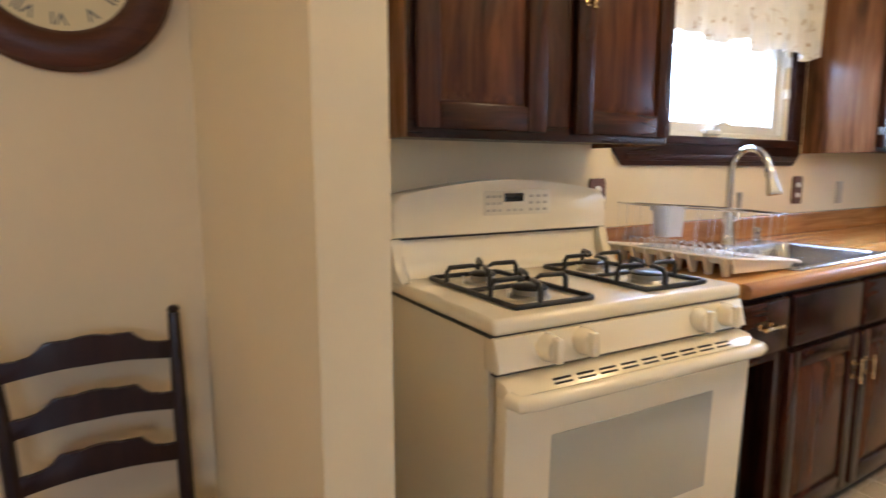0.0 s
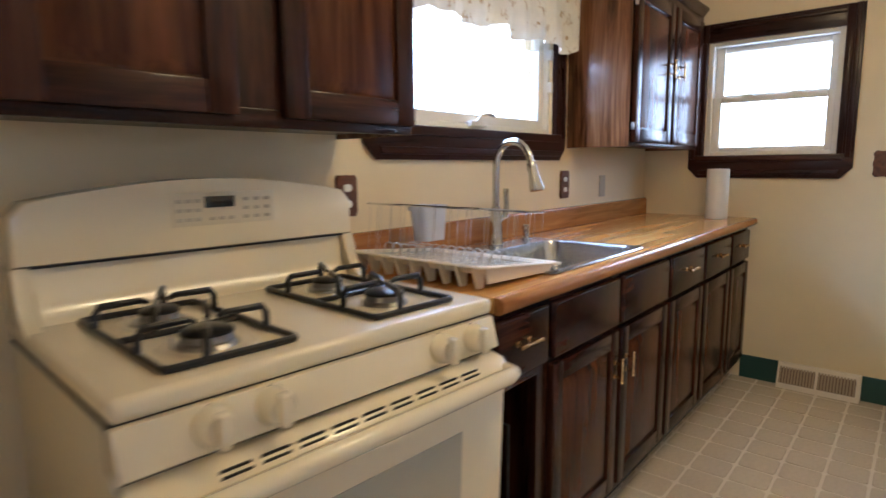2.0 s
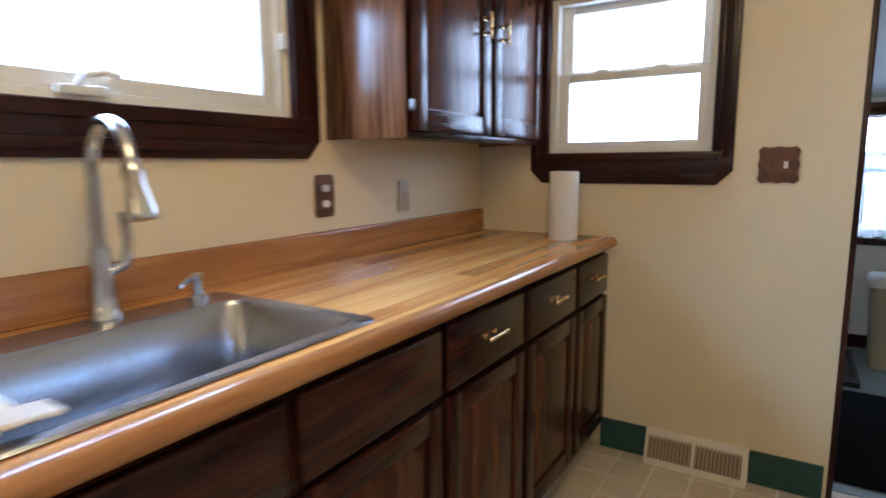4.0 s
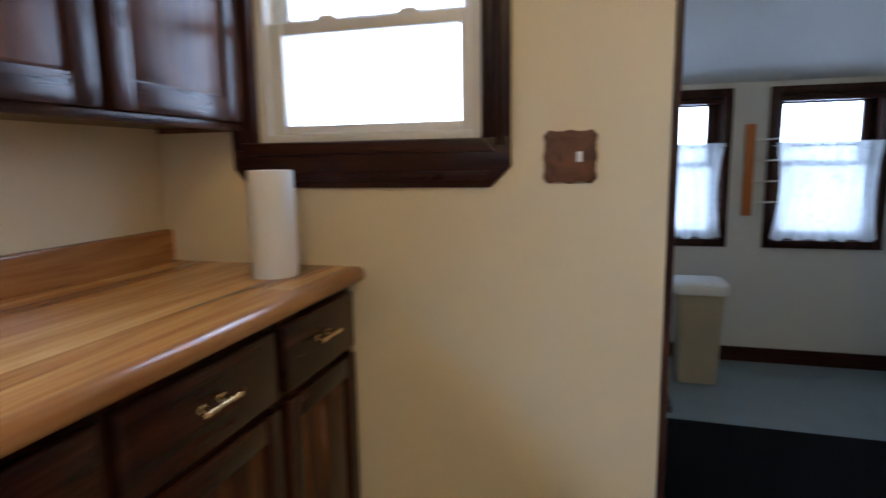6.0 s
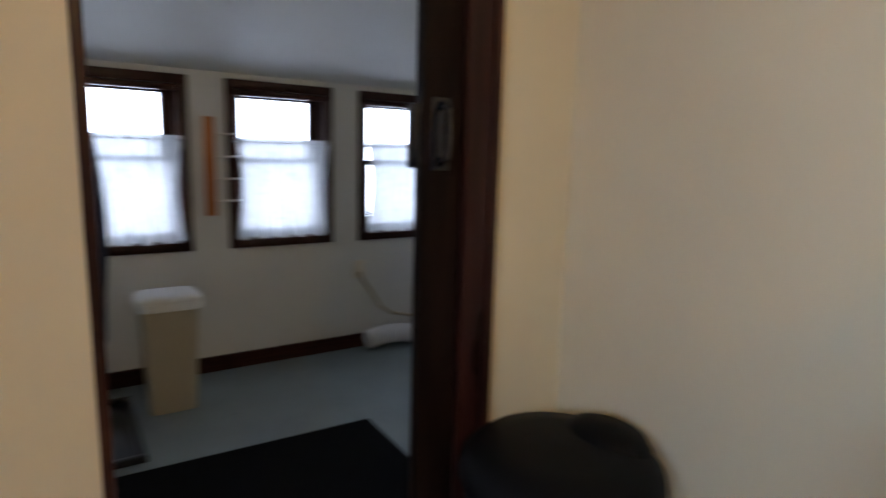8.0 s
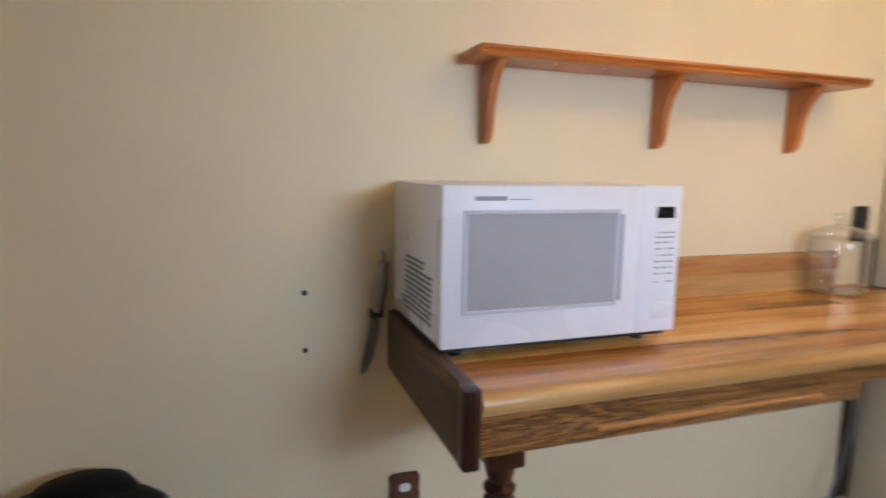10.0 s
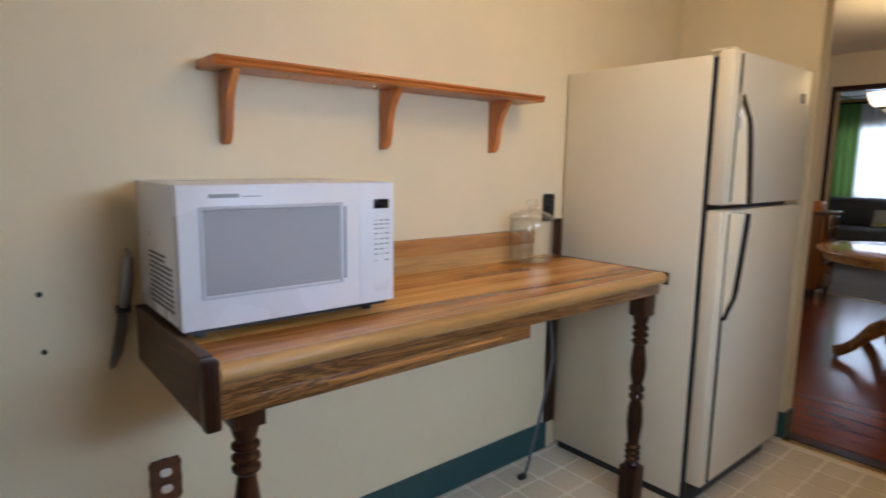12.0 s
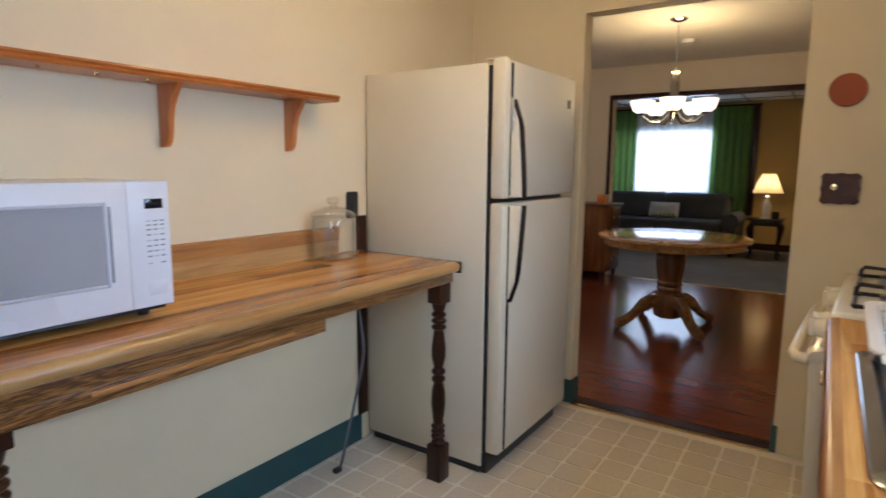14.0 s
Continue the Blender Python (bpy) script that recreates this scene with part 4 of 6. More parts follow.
for k in range(9):
    yy = TY0 + 0.035 + k * (TY1 - TY0 - 0.07) / 8
    part("rib", prism(bmesh.new(), [(TX0 + 0.004, TOPZ + 0.019), (TX0 + 0.05, TOPZ + 0.004), (TX0 + 0.05, TOPZ - 0.030), (TX0 + 0.030, TOPZ - 0.0325)], "y", yy - 0.005, yy + 0.005), TRAY_PLASTIC, tr)
drop = math.tan(SLOPE)
part("skirt", prism(bmesh.new(), [(TX0 + 0.03, TOPZ + 0.018), (TX1 - 0.03, TOPZ + 0.018), (TX1 - 0.05, TOPZ + 0.002 - 0.05 * drop), (TX0 + 0.045, TOPZ + 0.012 - (TX1 - TX0 - 0.05) * drop)], "y", TY0 + 0.012, TY0 + 0.020, 0.002), TRAY_PLASTIC, tr)
for k in range(10):
    yy = TY0 + 0.06 + 0.04 * k
    part("drain_ridge", boxes(((TX0 + 0.05, yy - 0.004, TOPZ + 0.008), (TX1 - 0.05, yy + 0.004, TOPZ + 0.0115), 0.0015)), TRAY_PLASTIC, tr)
tr.rotation_euler = (0, SLOPE, 0)
tr.location.z = TOPZ + 0.0205
dr = thing("dish_rack", (1.84, 1.645, TOPZ), "chrome wire dish rack standing in a draining tray", "dish rack")
RX0, RX1, RY0, RY1, RZ0, RZ1 = 1.705, 2.000, 1.44, 1.855, TOPZ + 0.014, 1.063
for z, r in ((RZ1, 0.0030), (RZ0, 0.002)):
    part("rim_wire", tube(bmesh.new(), rounded(RX0, RX1, RY0, RY1, 0.02, z, 3), r, 6, True), CHROME, dr)
for k in range(17):
    yy = RY0 + (RY1 - RY0) * k / 16
    part("basket_wire", tube(bmesh.new(), [(RX0, yy, RZ1), (RX0, yy, RZ0), (RX1, yy, RZ0), (RX1, yy, RZ1)] if k % 2 == 0 and 0 < k < 16 else [(RX0, yy, RZ0 + 0.001), (RX1, yy, RZ0 + 0.001)], 0.0009, 5), CHROME, dr)
for k in range(7):
    xx = RX0 + 0.02 + (RX1 - RX0 - 0.04) * k / 6
    part("end_wire", tube(bmesh.new(), [(xx, RY0, RZ1), (xx, RY0, RZ0), (xx, RY1, RZ0), (xx, RY1, RZ1)], 0.0008, 5), CHROME, dr)
for k in range(13):
    yy = RY0 + 0.02 + 0.031 * k
    for xa in (1.765, 1.865):
        part("plate_prong", tube(bmesh.new(), [(xa, yy, RZ0), (xa + 0.004, yy, RZ0 + 0.030), (xa + 0.016, yy, RZ0 + 0.036), (xa + 0.036, yy, RZ0 + 0.030), (xa + 0.042, yy, RZ0)], 0.0019, 6), CHROME, dr)
dr.rotation_euler = (0, SLOPE, 0)
dr.location.z = TOPZ + 0.0205
cu = thing("cutlery_holder", (1.94, 1.81, 0.972), "milky plastic cutlery holder hooked inside the dish rack", "cutlery holder")
part("cup", loft(bmesh.new(), [rounded(1.895, 1.985, 1.780, 1.838, 0.014, 0.972), rounded(1.885, 1.993, 1.773, 1.843, 0.016, 1.077), rounded(1.882, 1.996, 1.770, 1.846, 0.016, 1.080), rounded(1.888, 1.990, 1.776, 1.840, 0.014, 1.080), rounded(1.897, 1.983, 1.783, 1.835, 0.012, 0.975)]), CUP_PLASTIC, cu)
part("hook", boxes(((1.90, 1.842, 1.062), (1.975, 1.862, 1.081), 0.003)), CUP_PLASTIC, cu)

# paper towel
pt = thing("paper_towel_roll", (3.945, 1.505, TOPZ), "roll of white paper towels on the worktop", "paper towel")
part("roll", lathe(bmesh.new(), [(0.021, 0), (0.055, 0.001), (0.0565, 0.012), (0.056, 0.255), (0.0545, 0.266), (0.021, 0.267)], (3.945, 1.505, TOPZ), 36), PAPER, pt)
part("core", lathe(bmesh.new(), [(0.021, 0.0), (0.021, 0.266), (0.017, 0.266), (0.017, 0.25)], (3.945, 1.505, TOPZ), 20), END_PANEL, pt)


# upper cabinets
def upper_unit(x0, x1, doors, label, stiles):
    u = thing("wall_cabinet", ((x0 + x1) / 2, 1.82, 1.277), label, "cabinet", "wall cabinets")
    part("body", boxes(((x0, 1.667 + 0.006, 1.29), (x1, N - 0.001, 2.00))), DARK_V, u)
    for z0, z1 in ((1.277, 1.315), (1.96, 2.02)):
        part("face_rail", boxes(((x0, 1.667, z0), (x1, 1.69, z1), 0.002)), DARK_H, u)
    for a, b in stiles:
        part("face_stile", boxes(((a, 1.667, 1.315), (b, 1.69, 1.96))), DARK_V, u)
    part("side_panel", boxes(((x0 - 0.004, 1.668, 1.277), (x0, N - 0.001, 2.02), 0.001)), SIDE_OAK, u)
    part("side_panel", boxes(((x1, 1.668, 1.277), (x1 + 0.003, N - 0.001, 2.02), 0.001)), SIDE_OAK, u)
    part("crown", prism(bmesh.new(), [(1.667, 2.0), (1.64, 2.035), (1.64, 2.045), (N, 2.045), (N, 2.0)], "x", x0 - 0.004, x1, 0.002), DARK_H, u)
    for a, b, px, hx in doors:
        raised_door(u, a, b, 1.297, 1.962, 1.648, 0.062, (px, 1.655), hx)
    return u


upper_unit(0.824, 1.716, [(0.842, 1.220, 1.195, None), (1.324, 1.712, 1.352, None)], "dark stained oak wall cabinet with two raised-panel doors", [(0.824, 0.86), (1.20, 1.345), (1.69, 1.716)])
upper_unit(3.119, E - 0.006, [(3.136, 3.600, 3.545, 3.136), (3.628, 4.062, 3.680, None)], "glossy dark oak wall cabinet in the corner over the worktop", [(3.119, 3.16), (3.58, 3.65), (4.04, E - 0.006)])

# valance
va = thing("valance", (2.45, 1.90, 1.72), "pale printed gathered valance over the sink window", "valance")


def frill(u, v):
    x = 1.80 + 1.315 * u
    wave = 0.016 * math.sin(u * 58 + 0.8 * math.sin(u * 9)) + 0.006 * math.sin(u * 131)
    low = 1.698 + 0.014 * math.cos(u * math.pi * 8) + 0.006 * math.sin(u * 40)
    return (x, 1.905 + wave * (1.15 - v * 0.75), low + (2.12 - low) * v)


part("cloth", sheet(bmesh.new(), frill, 150, 10), VALANCE, va)
part("rod", tube(bmesh.new(), [(1.80, 1.935, 2.10), (1.80, 1.905, 2.10), (3.115, 1.905, 2.10), (3.115, 1.935, 2.10)], 0.006), VINYL_WHITE, va)

# ---- wall plates ----


def scallop(cx, cz, w, h, c=0.012, k=6):
    """An outline with waved edges."""
    pts = []
    for (x0, z0, x1, z1) in ((-w, -h, w, -h), (w, -h, w, h), (w, h, -w, h), (-w, h, -w, -h)):
        nx, nz = (z1 - z0), -(x1 - x0)
        ln = math.hypot(nx, nz)
        for i in range(k * 2 + 1):
            f = 0.10 + 0.80 * i / (k * 2)
            bulge = -c * 0.55 * (1 - math.cos(2 * math.pi * (f - 0.10) / 0.80 * 2)) / 2
            if f < 0.16 or f > 0.84:
                bulge -= c * 0.08
            pts.append((cx + x0 + (x1 - x0) * f + nx / ln * bulge, cz + z0 + (z1 - z0) * f + nz / ln * bulge))
    return pts


def wall_plate(axis, c, d, u, z, w, h, label, mat, inserts, name="outlet_plate", wavy=True):
    """A plate on a wall face at c that stands d out (signed); inserts: (du, dz, half width, half height, material, name)."""
    at = (c, u, z) if axis == "x" else (u, c, z)
    p = thing(name, at, label, "outlet" if "outlet" in name else "switch")
    outline = scallop(u, z, w, h, min(w, h) * 0.16) if wavy else [(u - w, z - h), (u + w, z - h), (u + w, z + h), (u - w, z + h)]
    part("plate", prism(bmesh.new(), outline, axis, c, c + d, 0.002), mat, p)
    for du, dz, hw, hh, m2, nm in inserts:
        q = [(u + du - hw, z + dz - hh), (u + du + hw, z + dz - hh), (u + du + hw, z + dz + hh), (u + du - hw, z + dz + hh)]
        if nm == "socket":
            q = [(u + du + hw * math.cos(2 * math.pi * k / 16) * 1.1, z + dz + max(-hh * 0.8, min(hh * 0.8, hh * math.sin(2 * math.pi * k / 16)))) for k in range(16)]
        part(nm, prism(bmesh.new(), q, axis, c + d * 0.8, c + d * 1.35, 0.001), m2, p)
    return p


DUPLEX = [(0, 0.024, 0.014, 0.014, CERAMIC, "socket"), (0, -0.024, 0.014, 0.014, CERAMIC, "socket")]
wall_plate("y", N, -0.010, 1.746, 1.112, 0.040, 0.063, "scalloped brown wooden outlet plate with white sockets", PLATE_WOOD, DUPLEX)
wall_plate("y", N, -0.010, 3.095, 1.107, 0.040, 0.066, "scalloped brown wooden outlet plate with white sockets", PLATE_WOOD, DUPLEX)
wall_plate("y", N, -0.006, 3.515, 1.087, 0.033, 0.056, "tan plastic switch plate on the wall", BIN_PLASTIC, [(0, 0, 0.006, 0.012, BIN_PLASTIC, "toggle")], "switch_plate", False)
wall_plate("y", N, -0.010, 0.80, 0.47, 0.040, 0.060, "dark outlet plate low on the wall beside the range", BLACK, [(0, 0.0, 0.016, 0.03, PRINT, "socket")])
wall_plate("y", S, 0.010, 3.145, 0.425, 0.042, 0.063, "scalloped brown wooden outlet plate under the table", PLATE_WOOD, DUPLEX)
wall_plate("x", E, -0.010, 0.788, 1.192, 0.064, 0.064, "scalloped brown wooden double switch plate", PLATE_WOOD, [(0.022, 0, 0.006, 0.012, PLATE_WOOD, "toggle"), (-0.022, 0, 0.007, 0.012, CERAMIC, "toggle")], "switch_plate")
wp = wall_plate("x", W, 0.010, 1.340, 1.215, 0.070, 0.066, "dark scalloped wooden switch plate with a round dimmer knob", CLOCK_WOOD, [], "switch_plate")
part("dimmer_knob", lathe(bmesh.new(), [(0.016, 0), (0.016, 0.012), (0.013, 0.016), (0.002, 0.017)], (W + 0.010, 1.318, 1.222), 18, "x"), BRASS, wp)
wall_plate("y", S, 0.012, 1.566, 1.12, 0.034, 0.060, "black outlet plate behind the refrigerator", BLACK, [(0, -0.01, 0.016, 0.022, BLACK, "plug")])
ds = thing("terracotta_disc", (W, 1.332, 1.616), "round terracotta plaque hung on the wall", "plaque")
part("disc", lathe(bmesh.new(), [(0.060, 0.0), (0.066, 0.004), (0.066, 0.010), (0.062, 0.013), (0.05, 0.012), (0.002, 0.011)], (W, 1.332, 1.616), 36, "x"), TERRACOTTA, ds)

# floor register
rg = thing("floor_register", (E - 0.03, 0.998, 0), "cream metal baseboard heat register", "register")
part("case", prism(bmesh.new(), [(E - 0.001, 0.0), (E - 0.062, 0.0), (E - 0.058, 0.014), (E - 0.018, 0.128), (E - 0.001, 0.132)], "y", 0.812, 1.182, 0.002), TRAY_PLASTIC, rg)
for y0 in (0.828, 1.004):
    g = bmesh.new()
    for k in range(12):
        yy = y0 + 0.006 + k * 0.0138
        prism(g, [(E - 0.0560, 0.026), (E - 0.0580, 0.027), (E - 0.0245, 0.112), (E - 0.0225, 0.111)], "y", yy, yy + 0.0085)
    part("louvre", g, REGISTER_TAN, rg)
    # brown sheet behind the louvres stands for the shaded inside
    part("grille_back", prism(bmesh.new(), [(E - 0.0550, 0.027), (E - 0.0570, 0.028), (E - 0.0240, 0.110), (E - 0.0220, 0.109)], "y", y0 + 0.003, y0 + 0.167), BROWN_BOX, rg)

# ---- gas range ----
X0, X1 = 0.866, 1.626
gr = thing("gas_range", (1.245, 1.65, 0), "bisque enamelled gas range with black grates", "range")
part("body", boxes(((X0 + 0.004, 1.385, 0.03), (X1 - 0.004, 1.93, 0.8742), 0.003), ((X0 + 0.01, 1.40, 0.0), (X1 - 0.01, 1.92, 0.03))), BISQUE_TEX, gr)
part("storage_drawer", boxes(((X0 + 0.008, 1.352, 0.045), (X1 - 0.008, 1.386, 0.165), 0.006)), BISQUE, gr)
part("cooktop", boxes(((X0, 1.362, 0.8786), (X1, 1.925, 0.914), 0.013, 4)), BISQUE, gr)
part("side_seam", boxes(((X0 + 0.0015, 1.372, 0.8745), (X1 - 0.0015, 1.925, 0.8785))), BLACK, gr)
# control panel leaning out at its foot
part("control_panel", prism(bmesh.new(), [(1.372, 0.8765), (1.361, 0.8755), (1.344, 0.812), (1.352, 0.806), (1.40, 0.806), (1.40, 0.8765)], "x", X0 + 0.002, X1 - 0.002, 0.004), BISQUE, gr)
for kx in (0.992, 1.086, 1.452, 1.546):
    kn = part("knob", lathe(bmesh.new(), [(0.029, 0.004), (0.029, -0.008), (0.025, -0.022), (0.021, -0.027), (0.004, -0.028)], (kx, 1.351, 0.846), 26, "y"), BISQUE, gr)
    part("grip", boxes(((kx - 0.009, 1.351 - 0.042, 0.820), (kx + 0.009, 1.351 - 0.018, 0.872), 0.005)), BISQUE, kn)
    part("mark", boxes(((kx - 0.0015, 1.3575, 0.869), (kx + 0.0015, 1.362, 0.8745))), PRINT, gr)
# oven door with vents and bar handle
dr = part("oven_door", boxes(((X0 + 0.006, 1.345, 0.175), (X1 - 0.006, 1.386, 0.770), 0.006)), BISQUE, gr)
part("vent_rail", prism(bmesh.new(), [(1.386, 0.800), (1.354, 0.794), (1.335, 0.776), (1.335, 0.762), (1.386, 0.762)], "x", X0 + 0.006, X1 - 0.006, 0.003), BISQUE, dr)
for k in range(9):
    for row in (0, 1):
        xx = 0.985 + k * 0.062
        yy, zz = 1.3490 - row * 0.0068, 0.7888 - row * 0.0068
        part("vent_slot", boxes(((xx, yy - 0.002, zz - 0.0015), (xx + 0.046, yy + 0.0016, zz + 0.0022))), BLACK, dr)
bar = [(X0 + 0.012, 1.345, 0.768), (X0 + 0.018, 1.316, 0.769), (X0 + 0.045, 1.306, 0.772), (1.245, 1.303, 0.773), (X1 - 0.045, 1.306, 0.772), (X1 - 0.018, 1.316, 0.769), (X1 - 0.012, 1.345, 0.768)]
part("handle", tube(bmesh.new(), bar, 0.017, 12), BISQUE, dr)
pivot = Matrix.Translation((0, 1.386 - 1.65, 0.175))
dr.matrix_local = pivot @ Matrix.Rotation(radians(2.2), 4, "X") @ pivot.inverted()
part("oven_window", boxes(((0.985, 1.3428, 0.42), (1.482, 1.3465, 0.672), 0.0015)), OVEN_GLASS, dr, "grey tinted oven window")
# black strip puts the shade into the gap above the oven door
part("door_gap", boxes(((X0 + 0.01, 1.362, 0.796), (X1 - 0.01, 1.39, 0.807))), BLACK, gr)
# backguard: curved riser and arched head
part("riser", prism(bmesh.new(), [(1.800, 0.907), (1.830, 0.913), (1.850, 0.928), (1.862, 0.955), (1.866, 1.0172), (1.93, 1.0172), (1.93, 0.907)], "x", X0 + 0.012, X1 - 0.012, 0.003), BISQUE, gr)
head = [(X0 + 0.004, 1.022), (X1 - 0.004, 1.022), (X1 - 0.006, 1.112)]
head += [(X1 - 0.03 - (X1 - X0 - 0.06) * k / 12, 1.140 + 0.036 * math.sin(math.pi * k / 12)) for k in range(13)] + [(X0 + 0.006, 1.112)]
for p, q in ((X0, X0 + 0.030), (X1 - 0.030, X1)):
    part("side_flare", prism(bmesh.new(), [(1.770, 0.907), (1.805, 0.919), (1.830, 0.942), (1.843, 0.975), (1.847, 1.0215), (1.93, 1.0215), (1.93, 0.907)], "x", p, q, 0.006), BISQUE, gr)
bg = part("backguard", prism(bmesh.new(), head, "y", 1.846, 1.932, 0.010), BISQUE, gr)
part("button_panel", boxes(((1.152, 1.8445, 1.074), (1.392, 1.847, 1.146), 0.001)), PALE_PRINT, bg)
part("clock_display", boxes(((1.222, 1.8425, 1.112), (1.290, 1.846, 1.137), 0.001)), BLACK_GLOSS, bg)
for bx, bz in [(1.160 + 0.020 * i, 1.128 - 0.020 * j) for i in range(3) for j in range(3)] + [(1.312 + 0.026 * i, 1.128 - 0.020 * j) for i in range(3) for j in range(3)] + [(1.232 + 0.022 * i, 1.088) for i in range(3)]:
    part("button", boxes(((bx, 1.8435, bz - 0.004), (bx + 0.014, 1.8455, bz + 0.004), 0.0008)), PANEL_PRINT, bg)
part("lower_lip", boxes(((X0 + 0.030, 1.854, 1.0174), (X1 - 0.030, 1.93, 1.0224))), BLACK, gr)
# burners and grates
for bx in (1.060, 1.440):
    for by, r in ((1.505, 0.041), (1.705, 0.034)):
        part("drip_ring", lathe(bmesh.new(), [(0.078, 0.0), (0.076, 0.0018), (0.062, 0.0012), (0.058, 0.0006)], (bx, by, 0.9138), 32), BISQUE, gr)
        bu = part("burner", lathe(bmesh.new(), [(0.050, 0.0), (0.047, 0.006), (r, 0.009), (r - 0.002, 0.019), (r - 0.008, 0.020)], (bx, by, 0.9140), 28), BURNER, gr)
        part("burner_cap", lathe(bmesh.new(), [(r - 0.010, 0.019), (r + 0.001, 0.0205), (r + 0.001, 0.025), (r - 0.006, 0.029), (0.002, 0.030)], (bx, by, 0.9140), 28), IRON, bu)
        part("igniter", tube(bmesh.new(), [(bx - 0.052, by + 0.012, 0.914), (bx - 0.052, by + 0.012, 0.934)], 0.003, 8), CERAMIC, bu)
    a0, a1, b0, b1, zf, zt = bx - 0.107, bx + 0.107, 1.408, 1.800, 0.9205, 0.960
    bm = tube(bmesh.new(), rounded(a0, a1, b0, b1, 0.012, zf, 3), 0.0062, 8, True)
    mid = (b0 + b1) / 2
    tube(bm, [(a0, mid, zf), (a1, mid, zf)], 0.0058)
    for by, lo, hi in ((1.505, b0, mid), (1.705, mid, b1)):
        for s in (-1, 1):
            tube(bm, [(bx + s * 0.107, by, zf), (bx + s * 0.106, by, zt - 0.012), (bx + s * 0.098, by, zt), (bx + s * 0.030, by, zt + 0.001), (bx + s * 0.018, by, zt - 0.005)], [0.0062, 0.0064, 0.0066, 0.0058, 0.0042])
            ye = lo if s < 0 else hi
            tube(bm, [(bx + s * 0.045, ye, zf), (bx + s * 0.044, ye - s * 0.001, zt - 0.012), (bx + s * 0.040, ye - s * 0.010, zt), (bx + s * 0.014, by + s * 0.030, zt + 0.001), (bx + s * 0.008, by + s * 0.018, zt - 0.005)], [0.0062, 0.0064, 0.0066, 0.0058, 0.0042])
    for cx in (a0 + 0.006, a1 - 0.006):
        for cy in (b0 + 0.006, b1 - 0.006):
            tube(bm, [(cx, cy, 0.9135), (cx, cy, zf + 0.002)], 0.0066)
    part("grate", bm, IRON, gr)
gr.rotation_euler = (0, 0, radians(-3.5))
gr.location.x += 0.006

# ---- refrigerator ----
fr = thing("refrigerator", (1.10, -0.1, 0), "bisque top-freezer refrigerator with black-edged handles", "refrigerator")
FX0, FX1 = 0.742, 1.470
part("body", boxes(((FX0, -0.447, 0.03), (FX1, 0.176, 1.69), 0.006)), BISQUE_TEX, fr)
# black block stands in for the shadowed gap under the body
part("base", boxes(((FX0 + 0.02, -0.42, 0.0), (FX1 - 0.006, 0.16, 0.0302))), BLACK, fr)
part("gasket", boxes(((FX0 + 0.012, 0.168, 0.10), (FX1 - 0.006, 0.193, 1.68))), BLACK, fr)
part("kick_grille", boxes(((FX0 + 0.01, 0.15, 0.004), (FX1 - 0.005, 0.20, 0.095), 0.004)), BLACK, fr)
for z0, z1, nm in ((1.168, 1.702, "freezer_door"), (0.098, 1.150, "fresh_food_door")):
    d = part(nm, boxes(((FX0, 0.192, z0), (FX1 - 0.004, 0.252, z1), 0.010)), BISQUE_TEX, fr)
    part("edge_trim", boxes(((FX1 - 0.062, 0.250, z0 + 0.012), (FX1 - 0.048, 0.258, z1 - 0.012), 0.003)), BLACK_GLOSS, d)
    lo, hi, nose = (1.175, 1.555, 1.19) if nm == "freezer_door" else (0.745, 1.142, 1.12)
    k = 14
    outer = []
    for i in range(k + 1):
        f = i / k
        z = lo + (hi - lo) * f
        g = 1 - f if nm == "freezer_door" else f
        outer.append((0.250 + 0.052 * min(1, g * 4.5) * (0.35 + 0.65 * g ** 0.7) + 0.004, z))
    poly = [(0.248, lo)] + outer + [(0.248, hi)]
    h = part("handle", prism(bmesh.new(), poly, "x", FX1 - 0.084, FX1 - 0.050, 0.004), BISQUE, d)
    poly2 = [(y - 0.016, z) for y, z in outer][::-1] + [(y + 0.007, z) for y, z in outer]
    part("handle_edge", prism(bmesh.new(), poly2, "x", FX1 - 0.090, FX1 - 0.060, 0.004), BLACK_GLOSS, h)
part("chrome_insert", boxes(((FX1 - 0.052, 0.256, 1.43), (FX1 - 0.044, 0.268, 1.56), 0.003)), CHROME, fr)
part("hinge_cover", boxes(((FX0 + 0.01, 0.15, 1.70), (FX0 + 0.09, 0.235, 1.716), 0.005)), BISQUE, fr)
part("top_hinge", boxes(((FX1 - 0.06, 0.16, 1.702), (FX1 - 0.01, 0.24, 1.71), 0.003)), BISQUE, fr)
part("badge", boxes(((FX0 + 0.07, 0.2515, 1.565), (FX0 + 0.105, 0.2545, 1.605), 0.001)), PRINT, fr)
# dark strip put in for the shadow between refrigerator and wall
cv = thing("gap_shade_strip", (1.51, S, 0.13), "dark brown strip for the shaded gap behind the refrigerator", "strip")
part("strip", boxes(((1.482, S + 0.001, 0.13), (1.540, S + 0.016, 1.07), 0.003)), TURNED, cv)
cd = thing("power_cord", (1.52, -0.40, 0), "grey power cord hanging to the floor under the table", "cord")
run = [(1.545, -0.435, 0.64), (1.546, -0.412, 0.52), (1.556, -0.398, 0.45), (1.585, -0.388, 0.38), (1.635, -0.372, 0.29), (1.690, -0.356, 0.19), (1.740, -0.342, 0.10), (1.775, -0.334, 0.035), (1.795, -0.330, 0.009)]
part("cord", tube(bmesh.new(), run, 0.0065, 8), PRINT, cd)
part("plug", boxes(((1.788, -0.344, 0.0), (1.826, -0.318, 0.020), 0.005)), BLACK, cd)

